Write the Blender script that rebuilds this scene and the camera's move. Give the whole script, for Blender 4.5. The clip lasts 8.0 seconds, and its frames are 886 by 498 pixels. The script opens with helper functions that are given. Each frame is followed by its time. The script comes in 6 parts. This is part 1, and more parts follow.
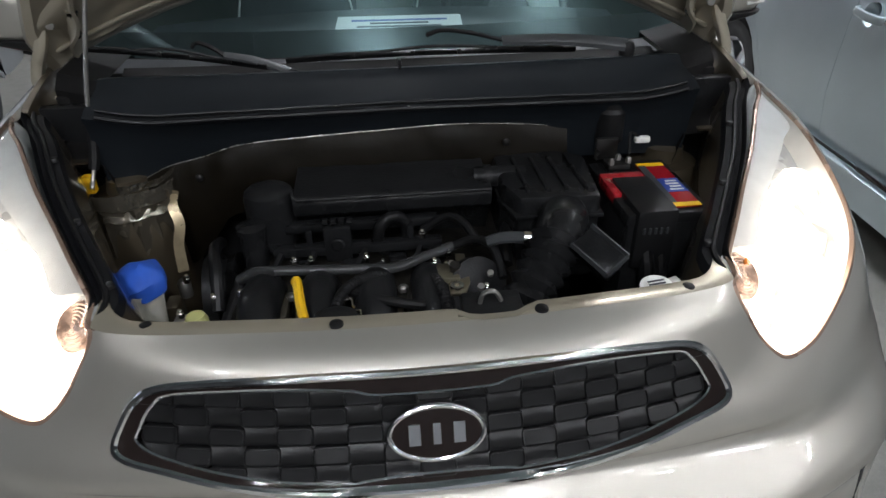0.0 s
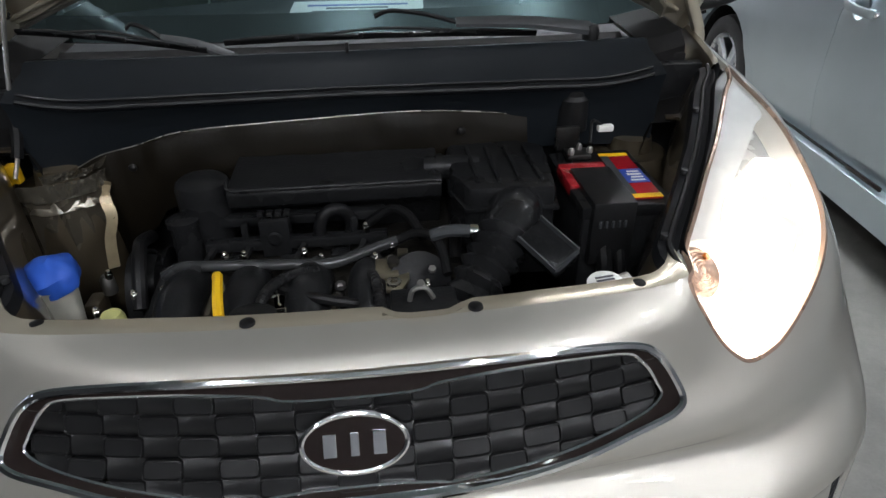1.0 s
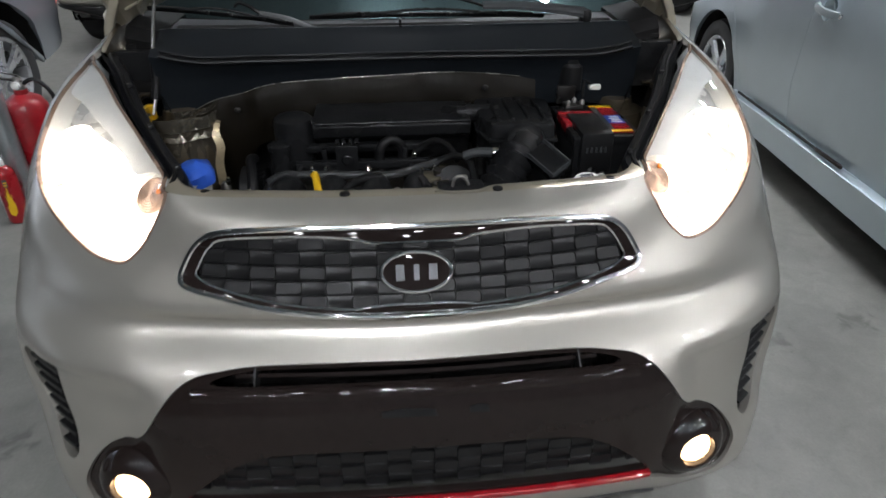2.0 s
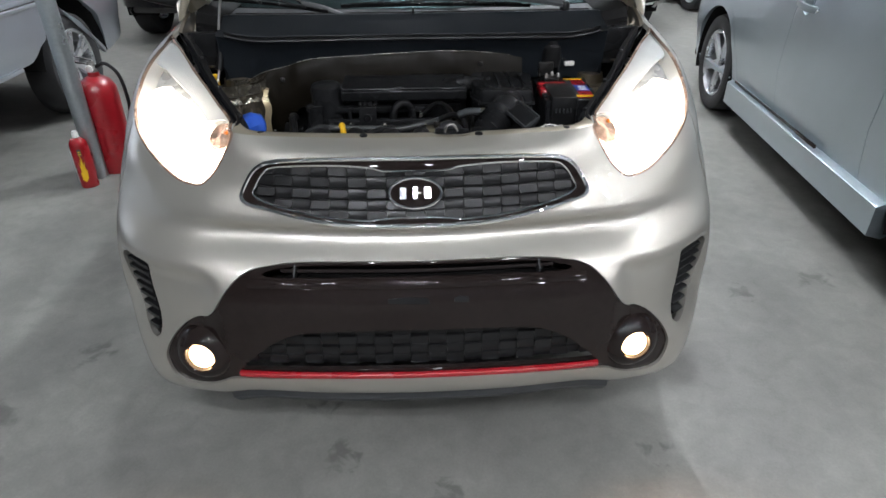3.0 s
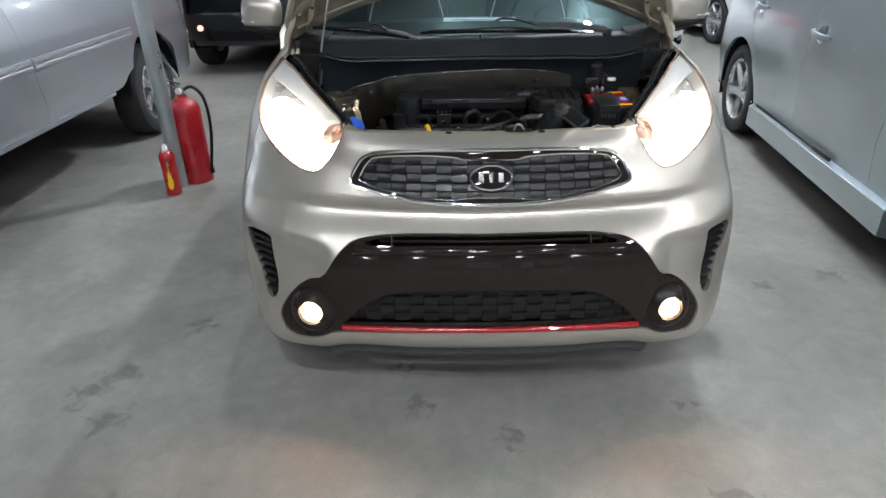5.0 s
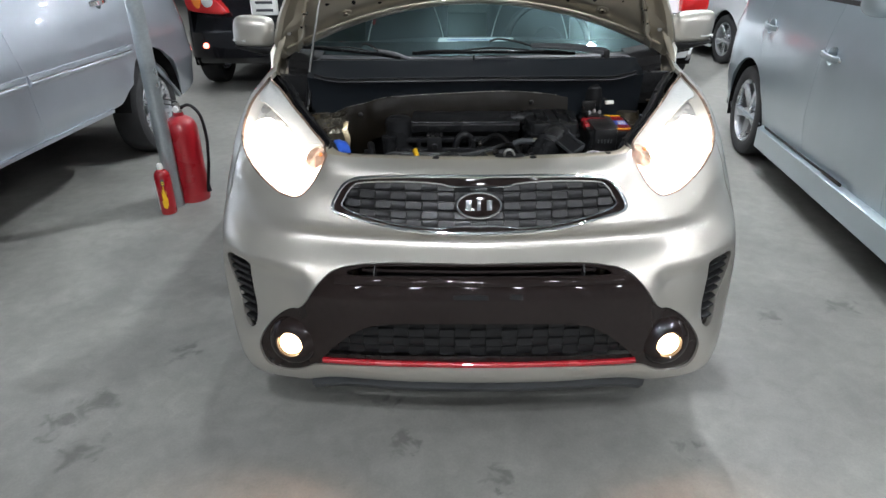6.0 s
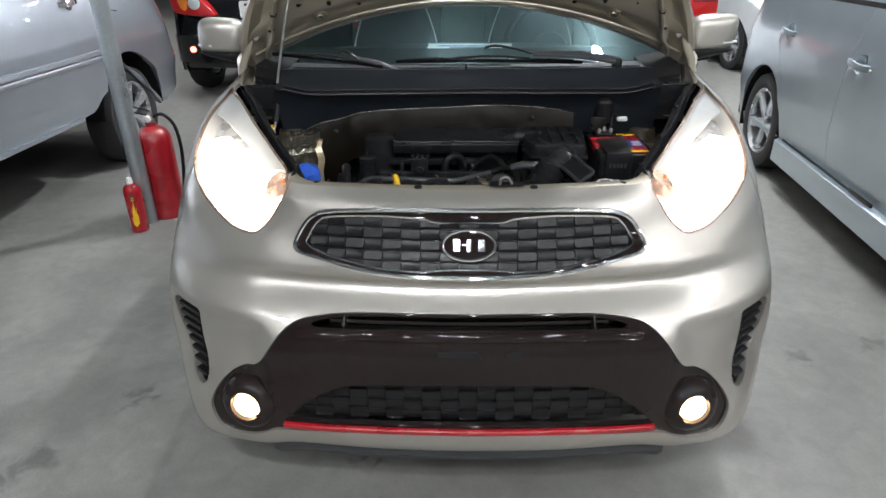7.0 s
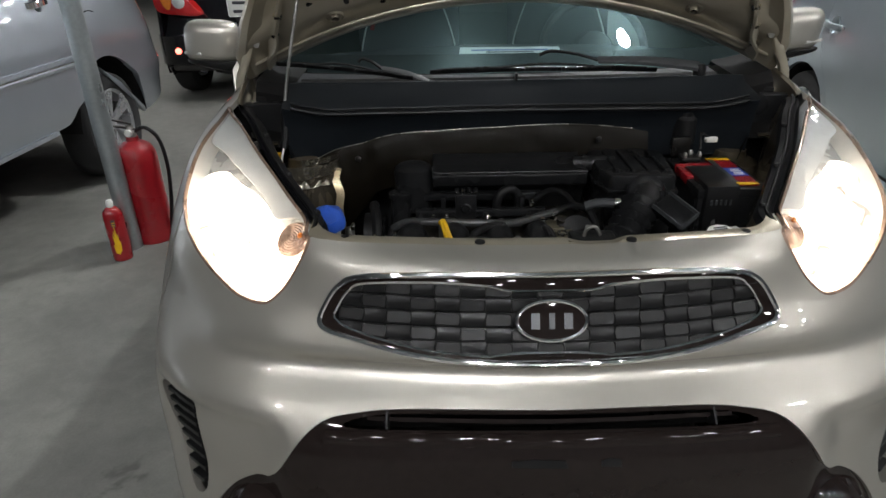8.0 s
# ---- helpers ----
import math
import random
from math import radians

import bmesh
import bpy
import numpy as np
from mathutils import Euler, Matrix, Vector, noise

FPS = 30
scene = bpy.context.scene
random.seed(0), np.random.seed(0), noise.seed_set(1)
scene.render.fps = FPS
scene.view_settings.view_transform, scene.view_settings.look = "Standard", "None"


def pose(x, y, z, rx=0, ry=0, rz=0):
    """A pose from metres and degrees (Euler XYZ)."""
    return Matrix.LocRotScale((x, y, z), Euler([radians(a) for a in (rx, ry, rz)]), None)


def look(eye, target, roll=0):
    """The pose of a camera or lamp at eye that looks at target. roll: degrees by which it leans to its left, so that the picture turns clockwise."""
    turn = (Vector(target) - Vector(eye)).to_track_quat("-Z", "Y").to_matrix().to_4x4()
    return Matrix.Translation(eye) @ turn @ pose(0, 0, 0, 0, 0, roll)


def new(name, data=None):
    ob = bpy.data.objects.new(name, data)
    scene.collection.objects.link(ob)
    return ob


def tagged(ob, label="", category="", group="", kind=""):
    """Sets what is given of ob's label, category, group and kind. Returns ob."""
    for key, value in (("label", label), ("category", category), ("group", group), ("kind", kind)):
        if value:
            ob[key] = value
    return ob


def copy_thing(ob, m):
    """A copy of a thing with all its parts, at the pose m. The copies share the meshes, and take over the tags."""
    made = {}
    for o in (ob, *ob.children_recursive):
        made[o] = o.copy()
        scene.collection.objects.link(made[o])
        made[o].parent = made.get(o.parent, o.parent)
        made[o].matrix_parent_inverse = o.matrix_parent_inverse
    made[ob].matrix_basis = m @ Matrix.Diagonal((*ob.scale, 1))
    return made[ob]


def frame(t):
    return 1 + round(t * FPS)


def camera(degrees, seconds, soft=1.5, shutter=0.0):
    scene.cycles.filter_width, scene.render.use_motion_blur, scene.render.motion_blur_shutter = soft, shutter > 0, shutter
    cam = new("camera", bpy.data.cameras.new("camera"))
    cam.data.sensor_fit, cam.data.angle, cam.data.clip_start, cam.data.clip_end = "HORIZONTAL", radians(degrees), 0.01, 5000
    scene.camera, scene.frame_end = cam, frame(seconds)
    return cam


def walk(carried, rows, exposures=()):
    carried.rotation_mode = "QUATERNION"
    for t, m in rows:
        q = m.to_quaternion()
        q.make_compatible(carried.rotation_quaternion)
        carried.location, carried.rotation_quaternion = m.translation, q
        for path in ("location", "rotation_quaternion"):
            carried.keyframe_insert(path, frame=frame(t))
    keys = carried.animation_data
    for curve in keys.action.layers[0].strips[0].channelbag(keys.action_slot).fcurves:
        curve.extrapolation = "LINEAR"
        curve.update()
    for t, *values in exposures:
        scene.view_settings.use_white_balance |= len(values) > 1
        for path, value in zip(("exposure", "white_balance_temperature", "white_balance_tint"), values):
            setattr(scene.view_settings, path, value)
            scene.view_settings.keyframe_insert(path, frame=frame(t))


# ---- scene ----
cam = camera(71.1, 8.0, 1.5, 0.3)
PATH = [
    (0, (-0.043, -0.553, 1.396), (0.126, 1.144, 0.352), -1.0),
    (0.5, (0.018, -0.511, 1.363), (0.186, 1.186, 0.318), -0.9),
    (1, (0.056, -0.506, 1.345), (0.222, 1.195, 0.307), -0.9),
    (1.5, (0.036, -0.625, 1.357), (0.202, 1.084, 0.331), -0.6),
    (2, (-0.031, -0.909, 1.365), (0.115, 0.808, 0.349), -0.1),
    (2.2, (-0.025, -1.002, 1.379), (0.087, 0.717, 0.362), -0.2),
    (3.3, (0.029, -1.413, 1.411), (0.064, 0.309, 0.394), -0.4),
    (3.5, (0.005, -1.481, 1.417), (0.02, 0.241, 0.399), -0.4),
    (4, (-0.089, -1.637, 1.426), (-0.085, 0.084, 0.407), -0.5),
    (4.5, (-0.12, -1.701, 1.428), (-0.128, 0.021, 0.411), -0.7),
    (4.7, (-0.13, -1.694, 1.434), (-0.138, 0.051, 0.456), -0.9),
    (6, (-0.061, -1.586, 1.428), (-0.106, 0.21, 0.549), -0.8),
    (6.5, (0.013, -1.444, 1.431), (-0.041, 0.356, 0.56), -0.9),
    (7, (-0.027, -1.288, 1.398), (-0.073, 0.512, 0.528), -0.6),
    (7.5, (-0.142, -1.081, 1.399), (-0.172, 0.717, 0.523), -0.6),
    (8, (-0.178, -0.914, 1.376), (-0.194, 0.881, 0.493), -1.2),
]
EXPOSURE = [(0, 0.17, 6400, 12), (1.0, 0.32, 6400, 12), (2.0, 0.20, 6400, 12), (3.5, 0.61, 6300, 12), (4.5, 0.57, 6400, 12), (6.0, 0.66, 6300, 11), (6.5, 0.71, 6400, 12), (7.2, 0.54, 6450, 12), (8.0, -0.05, 6700, 11)]
walk(cam, [(t, look(eye, target, roll)) for t, eye, target, roll in PATH], EXPOSURE)

# ---- light ----
world = bpy.data.worlds.new("hall_air")
scene.world = world
world.use_nodes = True
world.node_tree.nodes["Background"].inputs[0].default_value = (0.55, 0.62, 0.66, 1)
world.node_tree.nodes["Background"].inputs[1].default_value = 0.05
LAMP_GLOW = 720.0
FLOOD_GLOW = 2100.0
HEAD_GLOW = 9.0
FOG_GLOW = 9.0


# ---- materials ----
def shader(name):
    m = bpy.data.materials.new(name)
    m.use_nodes = True
    return m, m.node_tree.nodes, m.node_tree.links, m.node_tree.nodes["Principled BSDF"]


def surface(name, base, rough=0.5, metal=0.0, coat=0.0, vary=0.12, scale=6.0, fine=60.0, bump=0.0, spec=0.5, rough_vary=0.1, island=False):
    """A material whose colour, gloss and relief wander at two scales."""
    m, nodes, links, p = shader(name)
    p.inputs["Base Color"].default_value = (*base, 1)
    p.inputs["Metallic"].default_value = metal
    p.inputs["Roughness"].default_value = rough
    p.inputs["Coat Weight"].default_value = coat
    p.inputs["Coat Roughness"].default_value = 0.04
    p.inputs["Specular IOR Level"].default_value = spec
    co = nodes.new("ShaderNodeTexCoord")
    big, small = nodes.new("ShaderNodeTexNoise"), nodes.new("ShaderNodeTexNoise")
    for n, s, d in ((big, scale, 4), (small, fine, 3)):
        n.inputs["Scale"].default_value, n.inputs["Detail"].default_value = s, d
        links.new(co.outputs["Object"], n.inputs["Vector"])
    add = nodes.new("ShaderNodeMath")
    add.operation = "ADD"
    links.new(big.outputs["Fac"], add.inputs[0])
    links.new(small.outputs["Fac"], add.inputs[1])
    ramp = nodes.new("ShaderNodeMapRange")
    ramp.inputs["From Min"].default_value, ramp.inputs["From Max"].default_value = 0.6, 1.4
    ramp.inputs["To Min"].default_value, ramp.inputs["To Max"].default_value = 1 - vary, 1 + vary
    links.new(add.outputs[0], ramp.inputs["Value"])
    mix = nodes.new("ShaderNodeVectorMath")
    mix.operation = "SCALE"
    mix.inputs[0].default_value = base
    links.new(ramp.outputs[0], mix.inputs["Scale"])
    links.new(mix.outputs[0], p.inputs["Base Color"])
    if rough_vary:
        rr = nodes.new("ShaderNodeMapRange")
        rr.inputs["From Min"].default_value, rr.inputs["From Max"].default_value = 0.3, 0.7
        rr.inputs["To Min"].default_value, rr.inputs["To Max"].default_value = max(rough - rough_vary, 0.02), min(rough + rough_vary, 1)
        links.new(big.outputs["Fac"], rr.inputs["Value"])
        links.new(rr.outputs[0], p.inputs["Roughness"])
    if bump:
        b = nodes.new("ShaderNodeBump")
        b.inputs["Strength"].default_value, b.inputs["Distance"].default_value = bump, 0.004
        links.new(small.outputs["Fac"], b.inputs["Height"])
        links.new(b.outputs[0], p.inputs["Normal"])
    return m


def car_paint(name, base, metal=0.55, rough=0.32):
    """Metallic paint under clear coat, with a light film of dust."""
    m, nodes, links, p = shader(name)
    co = nodes.new("ShaderNodeTexCoord")
    dust = nodes.new("ShaderNodeTexNoise")
    dust.inputs["Scale"].default_value, dust.inputs["Detail"].default_value = 3.5, 6
    links.new(co.outputs["Object"], dust.inputs["Vector"])
    r = nodes.new("ShaderNodeMapRange")
    r.inputs["From Min"].default_value, r.inputs["From Max"].default_value = 0.3, 0.7
    r.inputs["To Min"].default_value, r.inputs["To Max"].default_value = 0.97, 1.03
    links.new(dust.outputs["Fac"], r.inputs["Value"])
    v = nodes.new("ShaderNodeVectorMath")
    v.operation = "SCALE"
    v.inputs[0].default_value = base
    links.new(r.outputs[0], v.inputs["Scale"])
    links.new(v.outputs[0], p.inputs["Base Color"])
    p.inputs["Roughness"].default_value = rough
    p.inputs["Metallic"].default_value = metal
    p.inputs["Coat Weight"].default_value, p.inputs["Coat Roughness"].default_value = 1.0, 0.012
    return m


def glow(name, color, strength):
    m, nodes, links, p = shader(name)
    p.inputs["Base Color"].default_value = (0.8, 0.8, 0.8, 1)
    p.inputs["Emission Color"].default_value = (*color, 1)
    p.inputs["Emission Strength"].default_value = strength
    return m


def clear(name, tint=(1, 1, 1), rough=0.0, weight=1.0, haze=0.0):
    """Thin glass: mostly see-through, with a mirror gloss that grows at grazing angles."""
    m, nodes, links, p = shader(name)
    nodes.remove(p)
    out = nodes["Material Output"]
    see, gloss, mix, fres = (nodes.new(k) for k in ("ShaderNodeBsdfTransparent", "ShaderNodeBsdfGlossy", "ShaderNodeMixShader", "ShaderNodeFresnel"))
    see.inputs[0].default_value = (*tint, 1)
    gloss.inputs["Roughness"].default_value = rough
    gloss.inputs["Color"].default_value = (0.78, 0.97, 1.0, 1) if haze else (1, 1, 1, 1)
    fres.inputs["IOR"].default_value = 1.5
    mul = nodes.new("ShaderNodeMath")
    mul.operation = "MULTIPLY"
    mul.inputs[1].default_value = weight
    links.new(fres.outputs[0], mul.inputs[0])
    links.new(mul.outputs[0], mix.inputs[0])
    links.new(see.outputs[0], mix.inputs[1])
    links.new(gloss.outputs[0], mix.inputs[2])
    last = mix
    if haze:
        film, veil = nodes.new("ShaderNodeBsdfGlossy"), nodes.new("ShaderNodeMixShader")
        film.inputs["Roughness"].default_value = 0.26
        film.inputs["Color"].default_value = (0.60, 0.95, 0.98, 1)
        veil.inputs[0].default_value = haze
        links.new(mix.outputs[0], veil.inputs[1])
        links.new(film.outputs[0], veil.inputs[2])
        last = veil
    links.new(last.outputs[0], out.inputs[0])
    return m


def concrete():
    m, nodes, links, p = shader("polished_concrete")
    co = nodes.new("ShaderNodeTexCoord")
    fields = []
    for scale, detail in ((0.45, 5), (2.2, 8), (14.0, 6), (120.0, 3)):
        n = nodes.new("ShaderNodeTexNoise")
        n.inputs["Scale"].default_value, n.inputs["Detail"].default_value = scale, detail
        n.inputs["Distortion"].default_value = 0.6
        links.new(co.outputs["Object"], n.inputs["Vector"])
        fields.append(n)
    ramps = []
    for n, lo, hi, a, b in ((fields[0], .3, .7, .88, 1.1), (fields[1], .35, .7, .82, 1.12), (fields[2], .3, .7, .9, 1.08), (fields[3], .3, .7, .94, 1.06)):
        r = nodes.new("ShaderNodeMapRange")
        for key, val in (("From Min", lo), ("From Max", hi), ("To Min", a), ("To Max", b)):
            r.inputs[key].default_value = val
        links.new(n.outputs["Fac"], r.inputs["Value"])
        ramps.append(r)
    warp, bend = nodes.new("ShaderNodeVectorMath"), nodes.new("ShaderNodeVectorMath")
    warp.operation, bend.operation = "ADD", "MULTIPLY_ADD"
    bend.inputs[1].default_value, bend.inputs[2].default_value = (.28, .28, 0), (-.14, -.14, 0)
    links.new(fields[2].outputs["Color"], bend.inputs[0])
    links.new(co.outputs["Object"], warp.inputs[0])
    links.new(bend.outputs[0], warp.inputs[1])
    # dark oily blotches, few and small
    spot = nodes.new("ShaderNodeTexNoise")
    spot.inputs["Scale"].default_value, spot.inputs["Detail"].default_value = 3.3, 5
    links.new(co.outputs["Object"], spot.inputs["Vector"])
    sr = nodes.new("ShaderNodeMapRange")
    for key, val in (("From Min", .66), ("From Max", .78), ("To Min", 1.0), ("To Max", .78)):
        sr.inputs[key].default_value = val
    links.new(spot.outputs["Fac"], sr.inputs["Value"])
    last = sr.outputs[0]
    # drips and scuffs where they lie on the floor
    for x, y, r in ((.066, -.222, .042), (.667, -.465, .06), (.69, -.09, .05), (-1.337, .102, .09), (-1.42, .0, .06), (-1.265, -.12, .08), (-1.15, .42, .06), (-1.124, -.525, .12), (1.25, -.55, .06), (-.309, .144, .05), (1.256, .67, .06), (-.23, -.063, .05), (1.6, .75, .08), (-.9, -.75, .07)):
        gap, edge = nodes.new("ShaderNodeVectorMath"), nodes.new("ShaderNodeMapRange")
        gap.operation = "DISTANCE"
        gap.inputs[1].default_value = (x, y, 0)
        links.new(warp.outputs[0], gap.inputs[0])
        for key, val in (("From Min", r * .3), ("From Max", r), ("To Min", .64), ("To Max", 1.0)):
            edge.inputs[key].default_value = val
        links.new(gap.outputs["Value"], edge.inputs["Value"])
        mul = nodes.new("ShaderNodeMath")
        mul.operation = "MULTIPLY"
        links.new(last, mul.inputs[0])
        links.new(edge.outputs[0], mul.inputs[1])
        last = mul.outputs[0]
    for r in ramps:
        mul = nodes.new("ShaderNodeMath")
        mul.operation = "MULTIPLY"
        links.new(last, mul.inputs[0])
        links.new(r.outputs[0], mul.inputs[1])
        last = mul.outputs[0]
    v = nodes.new("ShaderNodeVectorMath")
    v.operation = "SCALE"
    v.inputs[0].default_value = (0.196, 0.194, 0.178)
    links.new(last, v.inputs["Scale"])
    links.new(v.outputs[0], p.inputs["Base Color"])
    rr = nodes.new("ShaderNodeMapRange")
    for key, val in (("From Min", .35), ("From Max", .7), ("To Min", .5), ("To Max", .68)):
        rr.inputs[key].default_value = val
    links.new(fields[1].outputs["Fac"], rr.inputs["Value"])
    links.new(rr.outputs[0], p.inputs["Roughness"])
    p.inputs["Specular IOR Level"].default_value = 0.3
    b = nodes.new("ShaderNodeBump")
    b.inputs["Strength"].default_value, b.inputs["Distance"].default_value = 0.12, 0.003
    links.new(fields[3].outputs["Fac"], b.inputs["Height"])
    links.new(b.outputs[0], p.inputs["Normal"])
    return m


PAINT = car_paint("champagne_paint", (0.50, 0.478, 0.428), 0.74, 0.36)
# same champagne, darkened for the shade the slam panel lies in
SHADED_PAINT = car_paint("shaded_champagne_paint", (0.46, 0.415, 0.325), 0.6, 0.32)
SILVER = car_paint("silver_paint", (0.50, 0.545, 0.60), 0.88, 0.33)
SILVER_B = car_paint("silver_blue_paint", (0.485, 0.56, 0.605), 0.85, 0.34)
WHITE_PAINT = car_paint("pearl_paint", (0.66, 0.68, 0.69), 0.2, 0.34)
BLACK_PAINT = car_paint("black_paint", (0.008, 0.008, 0.010), 0.1, 0.2)
GLOSS_BLACK = surface("piano_black", (0.016, 0.0115, 0.0105), 0.035, vary=0.15, rough_vary=0.012, spec=0.3)
PLASTIC = surface("black_plastic", (0.011, 0.011, 0.0115), 0.38, vary=0.2, bump=0.12, fine=300, spec=0.25)
COWL_PLASTIC = surface("cowl_plastic", (0.011, 0.0135, 0.0165), 0.38, vary=0.2, bump=0.05, fine=400, spec=0.26)
ENGINE_PLASTIC = surface("engine_plastic", (0.0125, 0.0128, 0.0135), 0.31, vary=0.3, bump=0.15, fine=200, spec=0.16)
GUTTER = surface("gutter_plastic", (0.009, 0.0094, 0.011), 0.42, vary=0.2, spec=0.2)
GRILLE_PLASTIC = surface("grille_plastic", (0.009, 0.009, 0.0095), 0.33, vary=0.2, spec=0.3)
# bronze rim, its warm tint standing for lamp glow at the lens edges
GLOW_RIM = surface("glow_tinted_rim", (0.36, 0.25, 0.19), 0.25, metal=0.5, coat=0.5, vary=0.1)
RAIL = surface("glossy_rail", (0.030, 0.031, 0.032), 0.22, vary=0.2, spec=0.5)
BRONZE = surface("bronze_bracket", (0.30, 0.24, 0.15), 0.28, metal=0.7, vary=0.2, scale=20)
GREY_PLASTIC = surface("grey_plastic", (0.04, 0.043, 0.046), 0.45, vary=0.15)
RUBBER = surface("rubber", (0.008, 0.008, 0.0085), 0.42, vary=0.25, bump=0.2, fine=150, spec=0.22)
DARK_STEEL = surface("dark_steel", (0.05, 0.048, 0.046), 0.35, metal=0.8, vary=0.3)
TYRE = surface("tyre_rubber", (0.022, 0.022, 0.023), 0.75, vary=0.25, bump=0.3, fine=120)
DARK = surface("dark_cavity", (0.010, 0.0095, 0.0095), 0.8, vary=0.3, spec=0.12)
CHROME = surface("chrome", (0.93, 0.93, 0.94), 0.10, metal=1.0, vary=0.03, rough_vary=0.03)
ALLOY = surface("alloy", (0.55, 0.56, 0.58), 0.3, metal=0.85, vary=0.08)
STEEL = surface("dull_steel", (0.35, 0.34, 0.32), 0.4, metal=0.9, vary=0.2)
GALV = surface("galvanised", (0.42, 0.46, 0.47), 0.36, metal=0.75, vary=0.12, scale=9, fine=70)
CASTING = surface("cast_aluminium", (0.035, 0.032, 0.028), 0.5, metal=0.7, vary=0.3, bump=0.3, fine=180)
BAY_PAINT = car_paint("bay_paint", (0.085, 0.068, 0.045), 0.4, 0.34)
SHINY = surface("bright_plating", (0.75, 0.73, 0.68), 0.2, metal=1.0, vary=0.1)
PLATED = surface("plated_bracket", (0.20, 0.18, 0.13), 0.35, metal=0.8, vary=0.2)
CASTING_LIGHT = surface("bare_alloy", (0.13, 0.115, 0.09), 0.45, metal=0.7, vary=0.3, bump=0.2, fine=180)
DULL_ALLOY = surface("dull_alloy", (0.40, 0.38, 0.33), 0.35, metal=0.8, vary=0.2)
FOIL_BRIGHT = surface("crumpled_tape", (0.22, 0.20, 0.16), 0.2, metal=0.75, vary=0.2, scale=30, bump=0.4)
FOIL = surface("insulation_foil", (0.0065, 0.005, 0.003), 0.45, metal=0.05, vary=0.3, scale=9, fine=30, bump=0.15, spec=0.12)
RED_PAINT = surface("red_paint", (0.33, 0.010, 0.016), 0.3, coat=0.6, vary=0.12)
RED_TRIM = surface("red_trim", (0.34, 0.008, 0.015), 0.25, coat=0.6, vary=0.06)
RED_LENS = surface("red_lens", (0.5, 0.012, 0.012), 0.12, coat=1.0, vary=0.1)
AMBER_LENS = surface("amber_lens", (0.8, 0.22, 0.02), 0.12, coat=1.0, vary=0.1)
YELLOW = surface("yellow_plastic", (0.85, 0.50, 0.01), 0.4, vary=0.08)
BLUE = surface("blue_plastic", (0.03, 0.11, 0.55), 0.45, vary=0.15)
BLUE_INK = surface("blue_ink", (0.02, 0.06, 0.35), 0.4, vary=0.1)
MILKY = surface("milky_plastic", (0.55, 0.54, 0.47), 0.45, vary=0.12)
WHITE = surface("white_plastic", (0.75, 0.75, 0.72), 0.4, vary=0.06)
PAPER = surface("paper", (0.75, 0.77, 0.76), 0.7, vary=0.04)
INK = surface("ink", (0.05, 0.05, 0.06), 0.6, vary=0.05)
BRASS = surface("yellow_cap", (0.55, 0.55, 0.22), 0.45, vary=0.1)
TRIM_DARK = surface("cabin_trim", (0.03, 0.032, 0.035), 0.6, vary=0.2)
SEAT = surface("seat_cloth", (0.05, 0.055, 0.06), 0.8, vary=0.2)
CEIL = surface("ceiling_sheet", (0.24, 0.29, 0.30), 0.6, vary=0.08, scale=0.6)
WALLM = surface("painted_wall", (0.17, 0.18, 0.19), 0.7, vary=0.1, scale=0.8)
LAMP_BACK = surface("lamp_back", (0.55, 0.57, 0.58), 0.3, metal=0.3, vary=0.1, scale=20)
BEZEL = surface("lamp_bezel", (0.66, 0.68, 0.67), 0.4, metal=0.0, vary=0.1, scale=20)
GLASS = clear("window_glass", (0.20, 0.24, 0.24))
SCREEN = clear("windscreen_glass", (0.40, 0.53, 0.54), 0.0, 2.2, 0.018)
LENS = clear("lamp_cover", (0.93, 0.93, 0.93), 0.0, 0.6)
CONCRETE = concrete()
LAMP_LIGHT = glow("hall_lamp_light", (0.965, 0.985, 1.01), LAMP_GLOW)
AISLE_LIGHT = glow("aisle_lamp_light", (0.965, 0.985, 1.01), LAMP_GLOW * .33)
FLOOD_LIGHT = glow("flood_lamp_light", (0.94, 0.985, 1.02), FLOOD_GLOW)
HEAD_LIGHT = glow("headlamp_light", (1.0, 0.85, 0.69), HEAD_GLOW)
TURN_LENS = surface("turn_signal_lens", (0.50, 0.34, 0.26), 0.18, metal=0.55, coat=1.0, vary=0.35, scale=70, fine=160, bump=0.5)
# the lamp's facets throw uneven light
HEAD_LIGHT.node_tree.nodes["Principled BSDF"].inputs["Base Color"].default_value = (0.35, 0.34, 0.33, 1)
_nodes, _links = HEAD_LIGHT.node_tree.nodes, HEAD_LIGHT.node_tree.links
_co, _facet, _range = _nodes.new("ShaderNodeTexCoord"), _nodes.new("ShaderNodeTexNoise"), _nodes.new("ShaderNodeMapRange")
_facet.inputs["Scale"].default_value, _facet.inputs["Detail"].default_value, _facet.inputs["Distortion"].default_value = 16.0, 4.0, 1.5
for _key, _val in (("From Min", .36), ("From Max", .53), ("To Min", .5), ("To Max", HEAD_GLOW)):
    _range.inputs[_key].default_value = _val
_links.new(_co.outputs["Object"], _facet.inputs["Vector"])
_links.new(_facet.outputs["Fac"], _range.inputs["Value"])
_links.new(_range.outputs[0], _nodes["Principled BSDF"].inputs["Emission Strength"])
FOG_LIGHT = glow("fog_lamp_light", (1.0, 0.66, 0.34), FOG_GLOW)
# emission added to the red bumper reflectors, which are no lamps
REFLECTOR_GLOW = glow("reflector_glow", (1.0, 0.10, 0.06), 6.0)


